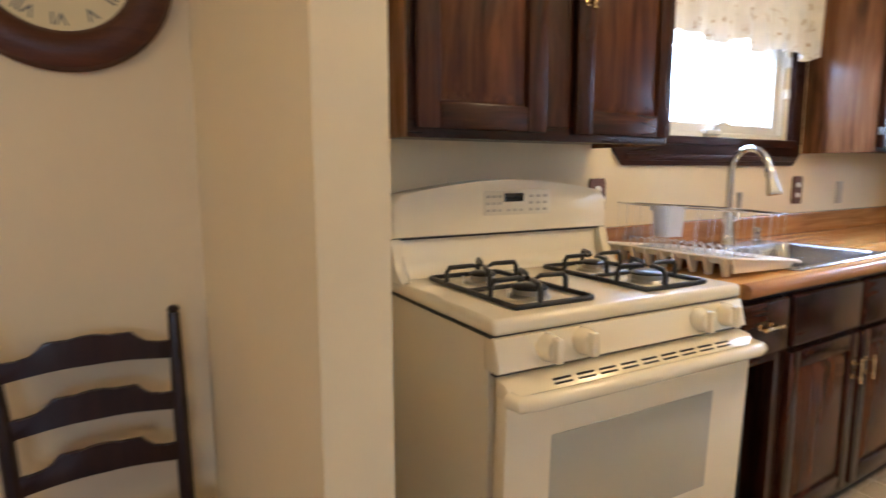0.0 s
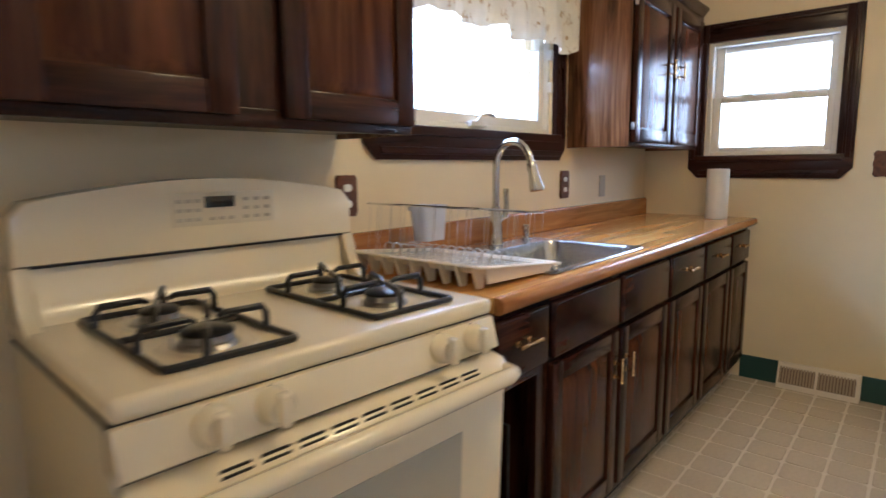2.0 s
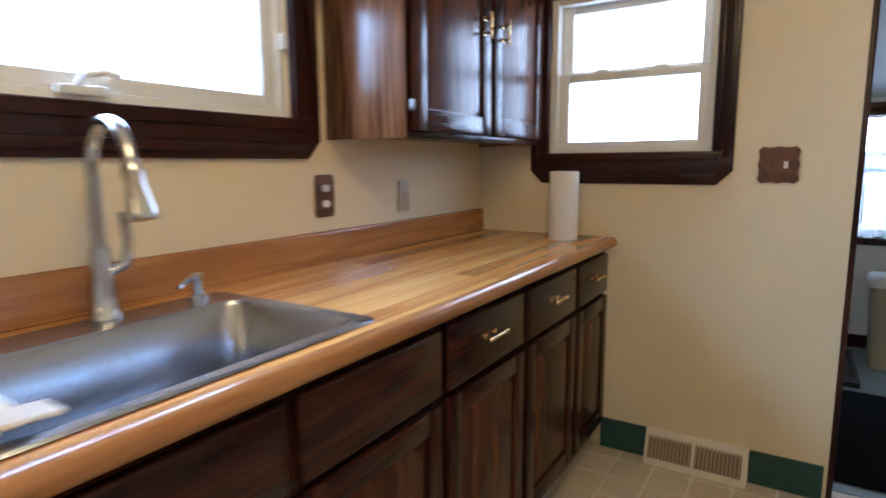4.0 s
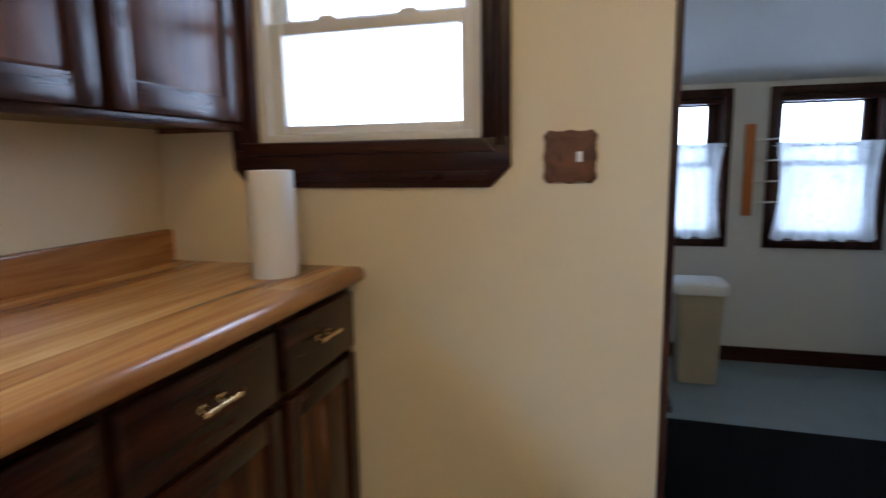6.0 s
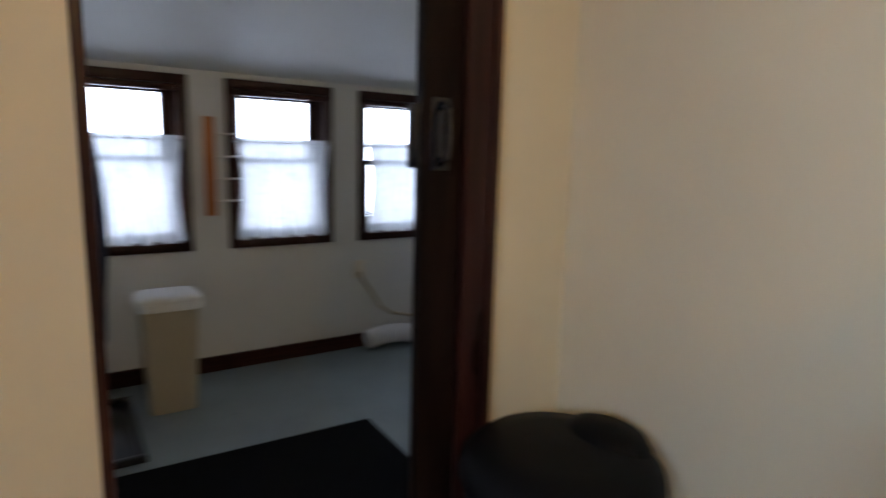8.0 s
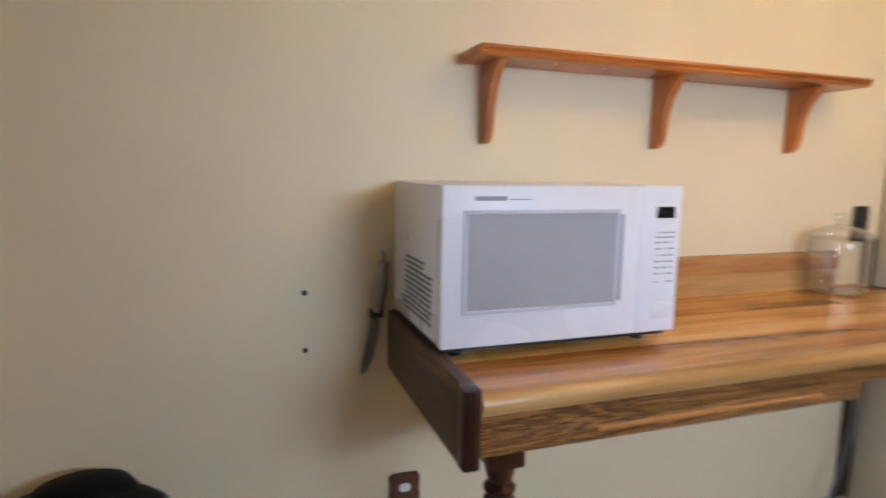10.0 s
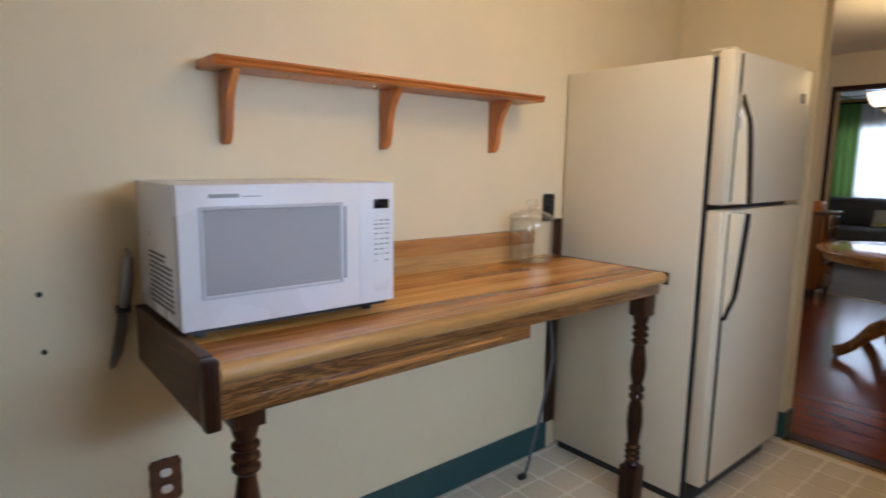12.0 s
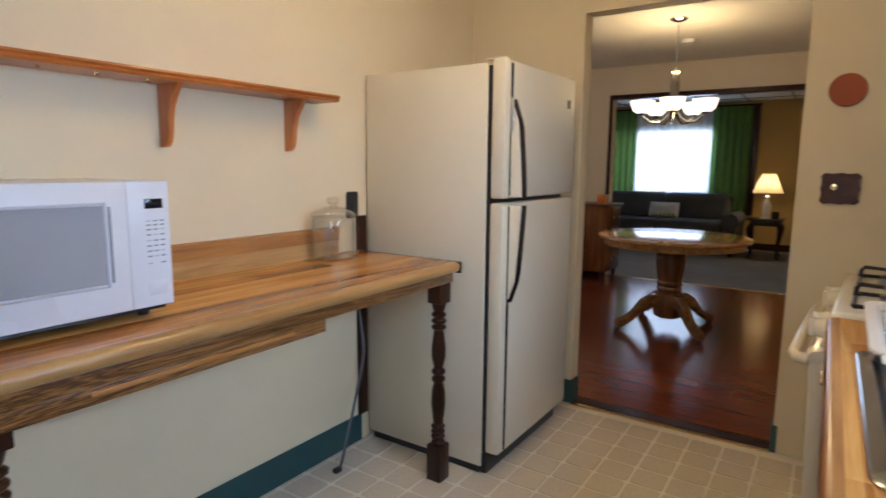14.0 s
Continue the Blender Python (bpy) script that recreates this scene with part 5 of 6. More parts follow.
# ---- wall table ----
ta = thing("wall_table", (2.36, -0.15, 0), "butcher-block laminate table fixed to the wall on turned legs", "table")
TZ = 0.915
part("tabletop", boxes(((1.545, S + 0.001, TZ - 0.036), (3.166, 0.074, TZ))), LAMINATE, ta)
tn = [(0.0739, TZ - 0.042), (0.090, TZ - 0.041), (0.100, TZ - 0.036), (0.105, TZ - 0.026), (0.106, TZ - 0.017), (0.102, TZ - 0.008), (0.094, TZ - 0.002), (0.084, TZ + 0.0006), (0.0739, TZ + 0.0006)]
part("nosing", prism(bmesh.new(), tn, "x", 1.545, 3.166), PALE_OAK, ta)
part("side_edge", boxes(((1.530, S + 0.001, TZ - 0.046), (1.5448, 0.108, TZ + 0.0015), 0.005)), TURNED, ta)
part("apron", boxes(((1.56, 0.062, 0.836), (3.166, 0.086, TZ - 0.041), 0.002)), APRON, ta)
part("lower_apron", boxes(((2.262, 0.060, 0.797), (3.166, 0.083, 0.8358), 0.002)), APRON, ta)
part("inlay_strip", boxes(((2.385, 0.0832, 0.815), (2.93, 0.0868, 0.826), 0.001)), NOSE, ta)
part("support_rail", boxes(((1.56, S + 0.002, 0.836), (3.166, S + 0.03, TZ - 0.037))), TURNED, ta)
ep = part("end_panel", boxes(((3.167, S + 0.001, 0.782), (3.192, 0.064, 0.928), 0.002)), END_PANEL, ta)
part("end_cap", boxes(((3.164, 0.0645, 0.782), (3.196, 0.098, 0.926), 0.006)), TURNED, ep)
part("backsplash", prism(bmesh.new(), [(S + 0.001, TZ), (S + 0.022, TZ), (S + 0.022, 0.976), (S + 0.001, 0.976)], "x", 1.672, 3.166, 0.001), PALE_OAK, ta)
part("backsplash_cap", prism(bmesh.new(), [(S + 0.001, 0.9762), (S + 0.025, 0.9762), (S + 0.026, 1.022), (S + 0.020, 1.031), (S + 0.001, 1.033)], "x", 1.668, 3.166, 0.003), NOSE, ta)


def turned_leg(parent, x, y, htop):
    b = 0.034
    prof = [(0.024, 0.155), (0.028, 0.165), (0.022, 0.175)]
    for k in range(3):
        z = 0.178 + 0.022 * k
        prof += [(0.020, z), (0.029, z + 0.008), (0.029, z + 0.013), (0.020, z + 0.021)]
    prof += [(0.021, 0.25), (0.030, 0.33), (0.027, 0.39), (0.019, 0.42), (0.028, 0.432), (0.028, 0.44), (0.019, 0.452), (0.028, 0.462), (0.028, 0.472), (0.019, 0.484), (0.029, 0.53), (0.029, 0.57), (0.021, 0.63)]
    for k in range(3):
        z = 0.64 + 0.026 * k
        prof += [(0.020, z), (0.030, z + 0.010), (0.030, z + 0.016), (0.020, z + 0.025)]
    prof += [(0.024, 0.725), (0.030, htop - 0.09), (0.030, htop - 0.08)]
    leg = part("leg", lathe(bmesh.new(), prof, (x, y, 0), 20), TURNED, parent)
    part("top_block", boxes(((x - b, y - b, htop - 0.085), (x + b, y + b, htop), 0.004)), TURNED, leg)
    part("foot_block", boxes(((x - b, y - b, 0.0), (x + b, y + b, 0.155), 0.004)), TURNED, leg)


turned_leg(ta, 1.602, 0.046, 0.838)
turned_leg(ta, 3.095, 0.026, 0.838)
# microwave
MX0, MX1, MY0, MY1, MZ0, MZ1 = 2.654, 3.186, -0.415, -0.058, 0.944, 1.252
mw = thing("microwave_oven", (2.92, -0.24, TZ), "white countertop microwave oven standing on the table", "microwave")
part("case", boxes(((MX0 + 0.002, MY0, MZ0), (MX1 - 0.002, MY1 - 0.028, MZ1), 0.006)), WHITE, mw)
part("underside", boxes(((MX0 + 0.012, MY0 + 0.01, MZ0 - 0.012), (MX1 - 0.012, MY1 - 0.02, MZ0 + 0.001))), BLACK, mw)
for xx in (MX0 + 0.05, MX1 - 0.05):
    for yy in (MY0 + 0.05, MY1 - 0.06):
        part("foot", lathe(bmesh.new(), [(0.014, 0), (0.016, 0.019)], (xx, yy, TZ), 14), BLACK, mw)
dw = part("door", boxes(((2.758, MY1 - 0.028, MZ0), (MX1, MY1, MZ1), 0.003)), WHITE, mw)
bm = rect_frame("y", MY1 - 0.003, MY1 + 0.004, 2.806, 3.144, 1.008, 1.206, 0.008, 0.008, 0.008, 0.008, 0.002)
part("window_bezel", bm, PALE_GREY, dw)
part("window_screen", boxes(((2.813, MY1 - 0.002, 1.015), (3.137, MY1 + 0.0015, 1.199))), MW_SCREEN, dw)
for zz in (1.022, 1.030, 1.038, 1.174, 1.182, 1.190):
    part("window_line", boxes(((2.817, MY1 + 0.001, zz), (3.133, MY1 + 0.0022, zz + 0.0012))), BUTTON, dw)
part("door_grip", boxes(((2.796, MY1 - 0.002, 1.018), (2.8025, MY1 + 0.003, 1.196), 0.002)), BUTTON, dw)
part("maker_mark", boxes(((3.058, MY1 - 0.001, 1.2235), (3.122, MY1 + 0.001, 1.2315), 0.0005)), BUTTON, dw)
part("model_mark", boxes(((3.008, MY1 - 0.001, 1.2245), (3.052, MY1 + 0.001, 1.2265))), BUTTON, dw)
cp = part("control_panel", boxes(((MX0, MY1 - 0.028, MZ0), (2.7578, MY1 - 0.0003, MZ1), 0.002)), WHITE, mw)
part("display", boxes(((2.670, MY1 - 0.003, 1.186), (2.716, MY1 + 0.001, 1.210), 0.001)), BLACK_GLOSS, cp)
for j, zz in enumerate((1.156, 1.146, 1.135, 1.122, 1.108, 1.095, 1.082, 1.069, 1.052)):
    for i in range(3):
        if j == 8 and i == 1:
            continue
        xx = 2.709 - i * 0.017
        part("button", boxes(((xx - 0.0055, MY1 - 0.002, zz - 0.0018), (xx + 0.0055, MY1 + 0.0004, zz + 0.0018))), PALE_GREY if (i + j) % 4 == 0 else BUTTON, cp)
part("open_button", boxes(((2.668, MY1 - 0.002, 0.972), (2.716, MY1 + 0.0004, 1.008), 0.001)), WHITE, cp)
for i in range(11):
    for j in range(14):
        y0 = MY1 - 0.060 - j * 0.0135 - (i % 2) * 0.0065
        z0 = 0.972 + i * 0.0115
        if z0 < 1.10 - (j < 4) * 0.03:
            part("vent_hole", boxes(((MX1 - 0.003, y0 - 0.0085, z0), (MX1 - 0.0006, y0, z0 + 0.0055))), PRINT, mw)
# glass jar
ja = thing("glass_jar", (1.785, -0.350, TZ), "clear glass storage jar with a knobbed lid on the table", "jar")
part("jar", lathe(bmesh.new(), [(0.002, 0.0), (0.078, 0.0), (0.085, 0.007), (0.086, 0.158), (0.082, 0.172), (0.079, 0.172), (0.0825, 0.158), (0.0815, 0.013), (0.074, 0.008), (0.002, 0.008)], (1.785, -0.350, TZ), 36), JAR_GLASS, ja)
part("lid", lathe(bmesh.new(), [(0.075, 0.174), (0.090, 0.174), (0.091, 0.181), (0.075, 0.195), (0.040, 0.210), (0.015, 0.216), (0.013, 0.222), (0.024, 0.231), (0.025, 0.242), (0.017, 0.251), (0.002, 0.253)], (1.785, -0.350, TZ), 36), JAR_GLASS, ja)
# knife hung on the wall beside the table
kn = thing("hanging_knife", (3.225, S + 0.012, 0.9), "grey-handled carving knife hanging on the wall", "knife")
part("handle", tube(bmesh.new(), [(3.205, S + 0.016, 1.055), (3.21, S + 0.016, 1.0), (3.222, S + 0.016, 0.93)], [0.013, 0.017, 0.015], 10), BURNER, kn)
part("bolster", boxes(((3.206, S + 0.006, 0.915), (3.24, S + 0.026, 0.937), 0.003)), BLACK, kn)
part("blade", prism(bmesh.new(), [(3.212, 0.916), (3.236, 0.916), (3.246, 0.86), (3.262, 0.79), (3.262, 0.772), (3.248, 0.778), (3.232, 0.81), (3.218, 0.87)], "y", S + 0.012, S + 0.016), BURNER, kn)
part("hook", tube(bmesh.new(), [(3.204, S, 1.075), (3.204, S + 0.018, 1.072), (3.204, S + 0.018, 1.05)], 0.004), STEEL, kn)
for zz in (0.983, 0.842):
    sc = solo("screw", lathe(bmesh.new(), [(0.0065, 0), (0.0065, 0.006), (0.002, 0.007)], (0, 0, 0), 10, "y"), BLACK, "small dark screw sticking out of the wall", "screw", group="screws in the wall")
    sc.location = (3.394, S, zz)
# shelf
sh = thing("wall_shelf", (2.39, S, 1.345), "honey-stained pine wall shelf on three brackets", "shelf")
prof = [(S + 0.001, 1.538), (-0.322, 1.538), (-0.316, 1.544), (-0.322, 1.550), (-0.312, 1.556), (-0.314, 1.562), (S + 0.001, 1.562)]
part("board", prism(bmesh.new(), prof, "x", 1.772, 3.012, 0.002), PINE, sh)
for bx in (2.945, 2.425, 1.925):
    br = [(S + 0.001, 1.5375), (-0.345, 1.5375), (-0.350, 1.525), (-0.372, 1.505), (-0.392, 1.475), (-0.402, 1.43), (-0.404, 1.39), (-0.412, 1.362), (-0.428, 1.347), (S + 0.001, 1.345)]
    part("bracket", prism(bmesh.new(), br, "x", bx - 0.010, bx + 0.010, 0.003), PINE_Z, sh)
for hx in (2.80, 2.66, 2.52):
    part("hook", tube(bmesh.new(), [(hx, -0.355, 1.539), (hx, -0.355, 1.53), (hx, -0.348, 1.524), (hx, -0.342, 1.529)], 0.0022, 6), BRASS, sh)
# waste bin in the corner
wb = thing("waste_bin", (3.88, -0.222, 0), "black plastic waste bin with a domed lid in the corner", "bin")
WB = (3.868, -0.228, 0)
part("body", lathe(bmesh.new(), [(0.160, 0), (0.165, 0.01), (0.197, 0.550), (0.200, 0.560)], WB, 36), BIN_BLACK, wb)
part("lid", lathe(bmesh.new(), [(0.206, 0.552), (0.209, 0.564), (0.203, 0.591), (0.176, 0.612), (0.115, 0.623), (0.002, 0.626)], WB, 36), BIN_BLACK, wb)
part("lid_hinge", lathe(bmesh.new(), [(0.105, 0.578), (0.103, 0.610), (0.086, 0.633), (0.054, 0.645), (0.002, 0.649)], (3.850, -0.346, 0), 28, "z", 0.72), BIN_BLACK, wb)

# ---- mudroom ----
slim = thing("slim_waste_bin", (5.95, 0.21, 0), "tall tan plastic waste bin with a white lid", "bin")


def tapered(a, b, z0, a2, b2, z1, r=0.012):
    bm = bmesh.new()
    lo = [bm.verts.new((x, y, z0)) for x, y in ((a[0], a[1]), (b[0], a[1]), (b[0], b[1]), (a[0], b[1]))]
    hi = [bm.verts.new((x, y, z1)) for x, y in ((a2[0], a2[1]), (b2[0], a2[1]), (b2[0], b2[1]), (a2[0], b2[1]))]
    bm.faces.new(lo[::-1]), bm.faces.new(hi)
    for i in range(4):
        bm.faces.new((lo[i], lo[(i + 1) % 4], hi[(i + 1) % 4], hi[i]))
    bmesh.ops.bevel(bm, geom=list(bm.edges), offset=r, segments=3, profile=0.5, affect="EDGES", clamp_overlap=True)
    return bm


def bin_loop(hx, hy, z, r):
    return rounded(5.93 - hx, 5.93 + hx, 0.212 - hy, 0.212 + hy, r, z)


part("body", loft(bmesh.new(), [bin_loop(0.085, 0.096, 0.0, 0.03), bin_loop(0.088, 0.100, 0.010, 0.035), bin_loop(0.104, 0.121, 0.505, 0.04)]), BIN_PLASTIC, slim)
part("rim", loft(bmesh.new(), [bin_loop(0.107, 0.124, 0.482, 0.042), bin_loop(0.117, 0.137, 0.486, 0.046), bin_loop(0.120, 0.141, 0.502, 0.048), bin_loop(0.118, 0.139, 0.520, 0.046)]), BIN_LID, slim)
part("lid", loft(bmesh.new(), [bin_loop(0.117, 0.138, 0.521, 0.046), bin_loop(0.116, 0.136, 0.534, 0.046), bin_loop(0.104, 0.122, 0.548, 0.044), bin_loop(0.070, 0.085, 0.553, 0.04)]), BIN_LID, slim)
mt = solo("door_mat", boxes(((4.27, -0.50, 0.0), (5.345, 0.64, 0.010), 0.004)), MAT_RUBBER, "large black floor mat on the grey painted floor", "mat", at=(4.8, 0.07, 0))
mt.rotation_euler = (0, 0, radians(-1.5))
bt = thing("boot_tray", (5.75, 0.53, 0), "black plastic boot tray on the floor", "tray")
part("base", boxes(((5.43, 0.375, 0), (6.08, 0.685, 0.008), 0.002)), BLACK, bt)
bm = boxes(((5.43, 0.375, 0.0), (5.455, 0.685, 0.03), 0.006), ((6.055, 0.375, 0.0), (6.08, 0.685, 0.03), 0.006), ((5.455, 0.375, 0.0), (6.055, 0.40, 0.03), 0.006), ((5.455, 0.66, 0.0), (6.055, 0.685, 0.03), 0.006))
part("rim", bm, BLACK, bt)
ct = thing("hanging_coat", (5.0, 0.60, 0.66), "dark navy coat hanging on the wall", "coat")


def coat_shape(u, v):
    a = 2 * math.pi * u
    wide = 0.13 + 0.10 * (1 - v) if v < 0.86 else 0.13 * (1 - (v - 0.86) / 0.16)
    deep = 0.075 + 0.035 * math.sin(2.6 * (1 - v)) if v < 0.86 else 0.08 * (1 - (v - 0.86) / 0.16)
    fold = 1 + 0.07 * math.sin(5 * a + 4 * v) * (1 - v)
    return (5.0 + wide * math.cos(a) * fold, 0.595 + max(0.004, deep) * math.sin(a) * fold, 0.665 + 0.70 * v)


part("cloth", sheet(bmesh.new(), coat_shape, 40, 20), COAT, ct)
part("hook", tube(bmesh.new(), [(5.0, 0.69, 1.39), (5.0, 0.62, 1.385), (5.0, 0.61, 1.355)], 0.006), STEEL, ct)
# narrow white strip at the coat's side
part("paper_tag", boxes(((4.872, 0.482, 0.93), (4.90, 0.486, 1.10), 0.001)), PAPER, ct)
rk = thing("peg_rack", (6.28, -0.064, 1.1), "honey-coloured wooden drying rack with white pegs", "rack")
part("board", boxes(((6.262, -0.09, 0.856), (6.289, -0.04, 1.365), 0.004)), PINE_Z, rk)
for k in range(4):
    part("peg", tube(bmesh.new(), [(6.27, -0.085, 0.93 + 0.115 * k), (6.235, -0.20, 0.937 + 0.115 * k)], 0.005, 8), CERAMIC, rk)
wall_plate("x", 6.29, -0.008, -0.915, 0.495, 0.033, 0.055, "tan outlet plate on the white wall", TRAY_PLASTIC, [(0, 0.01, 0.014, 0.02, TRAY_PLASTIC, "socket")], wavy=False)
pc = thing("dryer_cord", (6.26, -1.0, 0.1), "grey appliance cord plugged into the wall outlet", "cord")
part("cord", tube(bmesh.new(), [(6.275, -0.915, 0.48), (6.255, -0.93, 0.43), (6.25, -0.98, 0.36), (6.25, -1.05, 0.25), (6.25, -1.13, 0.20), (6.22, -1.36, 0.15)], 0.010, 8), BIN_PLASTIC, pc)
du = thing("vent_duct", (6.18, -1.15, 0.0), "white flexible dryer duct along the floor", "duct")
pts = [(6.19, -0.93 - 0.012 * k, 0.066 + 0.02 * math.sin(k * 0.12)) for k in range(33)]
part("hose", tube(bmesh.new(), pts, [0.055 + 0.006 * (k % 2) for k in range(33)], 14), WHITE, du)
dy = thing("clothes_dryer", (5.85, -1.72, 0), "white enamelled clothes dryer against the wall", "dryer")
part("body", boxes(((5.47, -2.0, 0.02), (6.25, -1.33, 0.765), 0.008)), WHITE, dy)
part("top", boxes(((5.465, -2.005, 0.767), (6.256, -1.323, 0.80), 0.010)), WHITE, dy)
part("lower_panel", boxes(((5.48, -1.3315, 0.05), (6.24, -1.324, 0.325), 0.003)), WHITE, dy)
part("upper_panel", boxes(((5.48, -1.3315, 0.333), (6.24, -1.324, 0.755), 0.003)), WHITE, dy)
for xx in (5.51, 6.21):
    part("foot", lathe(bmesh.new(), [(0.02, 0), (0.02, 0.022)], (xx, -1.38, 0), 12), BLACK, dy)
bk = thing("laundry_basket", (5.94, -1.84, 0.80), "brown wicker basket on the dryer", "basket")
part("basket", lathe(bmesh.new(), [(0.14, 0), (0.15, 0.01), (0.17, 0.17), (0.178, 0.19), (0.17, 0.192), (0.155, 0.16), (0.13, 0.012)], (5.94, -1.84, 0.80), 28), BROWN_BOX, bk)
for k in range(5):
    part("weave_band", lathe(bmesh.new(), [(0.150 + 0.005 * k, 0.02 + 0.03 * k), (0.156 + 0.005 * k, 0.028 + 0.03 * k), (0.151 + 0.005 * k, 0.036 + 0.03 * k)], (5.94, -1.84, 0.80), 28), BROWN_BOX, bk)
part("basket_handle", tube(bmesh.new(), arc((5.94, -1.84, 0.985), 0.12, 5, 175, 10, "xz"), 0.006, 8), BROWN_BOX, bk)
ml = thing("mudroom_ceiling_light", (5.22, -0.86, 1.99), "round lit glass ceiling light in the lean-to", "light")
tilt = [(0.185, 0.0), (0.18, -0.02), (0.15, -0.055), (0.09, -0.075), (0.002, -0.082)]
part("dome", lathe(bmesh.new(), tilt, (5.22, -0.86, 1.985), 28), FROST, ml)
part("rim", lathe(bmesh.new(), [(0.17, 0.03), (0.195, 0.03), (0.197, 0.0), (0.19, -0.006), (0.17, 0.0)], (5.22, -0.86, 1.985), 28), WHITE, ml)

# ---- dining room ----
TC = (-1.40, 0.278)
dt = thing("dining_table", (TC[0], TC[1], 0), "round golden oak pedestal table", "table")
part("tabletop", lathe(bmesh.new(), [(0.545, 0.724), (0.572, 0.728), (0.580, 0.738), (0.580, 0.746), (0.574, 0.754), (0.56, 0.757), (0.002, 0.757)], (*TC, 0), 72), OAK_TABLE, dt)
part("apron", lathe(bmesh.new(), [(0.535, 0.68), (0.54, 0.724), (0.52, 0.724), (0.515, 0.68)], (*TC, 0), 72), OAK_TABLE, dt)
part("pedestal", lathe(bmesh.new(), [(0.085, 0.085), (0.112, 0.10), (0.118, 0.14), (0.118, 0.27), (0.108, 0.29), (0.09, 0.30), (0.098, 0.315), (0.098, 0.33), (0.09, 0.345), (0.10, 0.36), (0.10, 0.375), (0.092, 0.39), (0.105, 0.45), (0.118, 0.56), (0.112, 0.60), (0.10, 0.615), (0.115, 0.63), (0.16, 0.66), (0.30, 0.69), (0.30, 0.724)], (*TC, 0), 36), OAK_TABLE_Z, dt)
for a in (44, 143, 221, 314):
    c, s = math.cos(radians(a)), math.sin(radians(a))
    path = [(0.08, 0.235), (0.16, 0.235), (0.24, 0.19), (0.33, 0.10), (0.40, 0.062), (0.455, 0.05)]
    foot = bmesh.new()
    rows = []
    for r, z in path:
        h = 0.055 if r < 0.3 else 0.036
        rows.append([foot.verts.new((TC[0] + c * r - s * w, TC[1] + s * r + c * w, z + dz)) for w, dz in ((-0.036, -h), (0.036, -h), (0.036, h * 0.8), (-0.036, h * 0.8))])
    for p, q in zip(rows, rows[1:]):
        for i in range(4):
            foot.faces.new((p[i], p[(i + 1) % 4], q[(i + 1) % 4], q[i]))
    foot.faces.new(rows[0][::-1]), foot.faces.new(rows[-1])
    bmesh.ops.bevel(foot, geom=list(foot.edges), offset=0.010, segments=2, profile=0.5, affect="EDGES", clamp_overlap=True)
    leg = part("foot", foot, OAK_FOOT, dt)
    part("glide", lathe(bmesh.new(), [(0.016, 0), (0.018, 0.02)], (TC[0] + c * 0.44, TC[1] + s * 0.44, 0), 12), BLACK, leg)
# chandelier
CC = (-1.40, 0.222)
ch = thing("chandelier", (CC[0], CC[1], CEIL), "satin nickel chandelier with lit frosted glass bowls", "chandelier")
part("canopy", lathe(bmesh.new(), [(0.066, CEIL - 0.001), (0.066, CEIL - 0.010), (0.05, CEIL - 0.024), (0.012, CEIL - 0.034)], (*CC, 0), 28), NICKEL, ch)
bm = bmesh.new()
for k in range(14):
    z0 = CEIL - 0.034 - 0.0275 * k
    ring = [Vector((CC[0], CC[1], z0 - 0.016)) + Vector((0.007 * math.cos(t), 0, 0.017 * math.sin(t)) if k % 2 else (0, 0.007 * math.cos(t), 0.017 * math.sin(t))) for t in [2 * math.pi * i / 10 for i in range(10)]]
    tube(bm, ring, 0.0022, 5, True)
part("chain", bm, NICKEL, ch)
part("stem", lathe(bmesh.new(), [(0.010, 2.06), (0.03, 2.05), (0.036, 2.035), (0.02, 2.02), (0.032, 1.99), (0.036, 1.93), (0.030, 1.84), (0.042, 1.78), (0.035, 1.74), (0.02, 1.70), (0.012, 1.66), (0.002, 1.645)], (*CC, 0), 24), NICKEL, ch)
for k in range(5):
    a = radians(10 + 72 * k)
    c, s = math.cos(a), math.sin(a)
    pts = [(CC[0] + c * r, CC[1] + s * r, z) for r, z in ((0.02, 1.74), (0.055, 1.685), (0.11, 1.645), (0.175, 1.65), (0.220, 1.685), (0.238, 1.71))]
    arm = part("arm", tube(bmesh.new(), pts, 0.009, 8), NICKEL, ch)
    o = (CC[0] + c * 0.24, CC[1] + s * 0.24, 0)
    part("cup", lathe(bmesh.new(), [(0.012, 1.705), (0.03, 1.712), (0.034, 1.722), (0.012, 1.728)], o, 18), NICKEL, arm)
    part("bowl", lathe(bmesh.new(), [(0.018, 1.716), (0.045, 1.722), (0.070, 1.745), (0.083, 1.780), (0.092, 1.815), (0.086, 1.815), (0.066, 1.755), (0.040, 1.733), (0.012, 1.727)], o, 28), FROST, arm, "lit frosted glass bowl")
sm = solo("smoke_detector", lathe(bmesh.new(), [(0.062, CEIL - 0.001), (0.064, CEIL - 0.012), (0.056, CEIL - 0.030), (0.002, CEIL - 0.034)], (0, 0, -CEIL), 28), CERAMIC, "round white smoke detector on the ceiling", "smoke detector", at=(0, 0, 0))
sm.location = (-2.25, 0.13, CEIL)
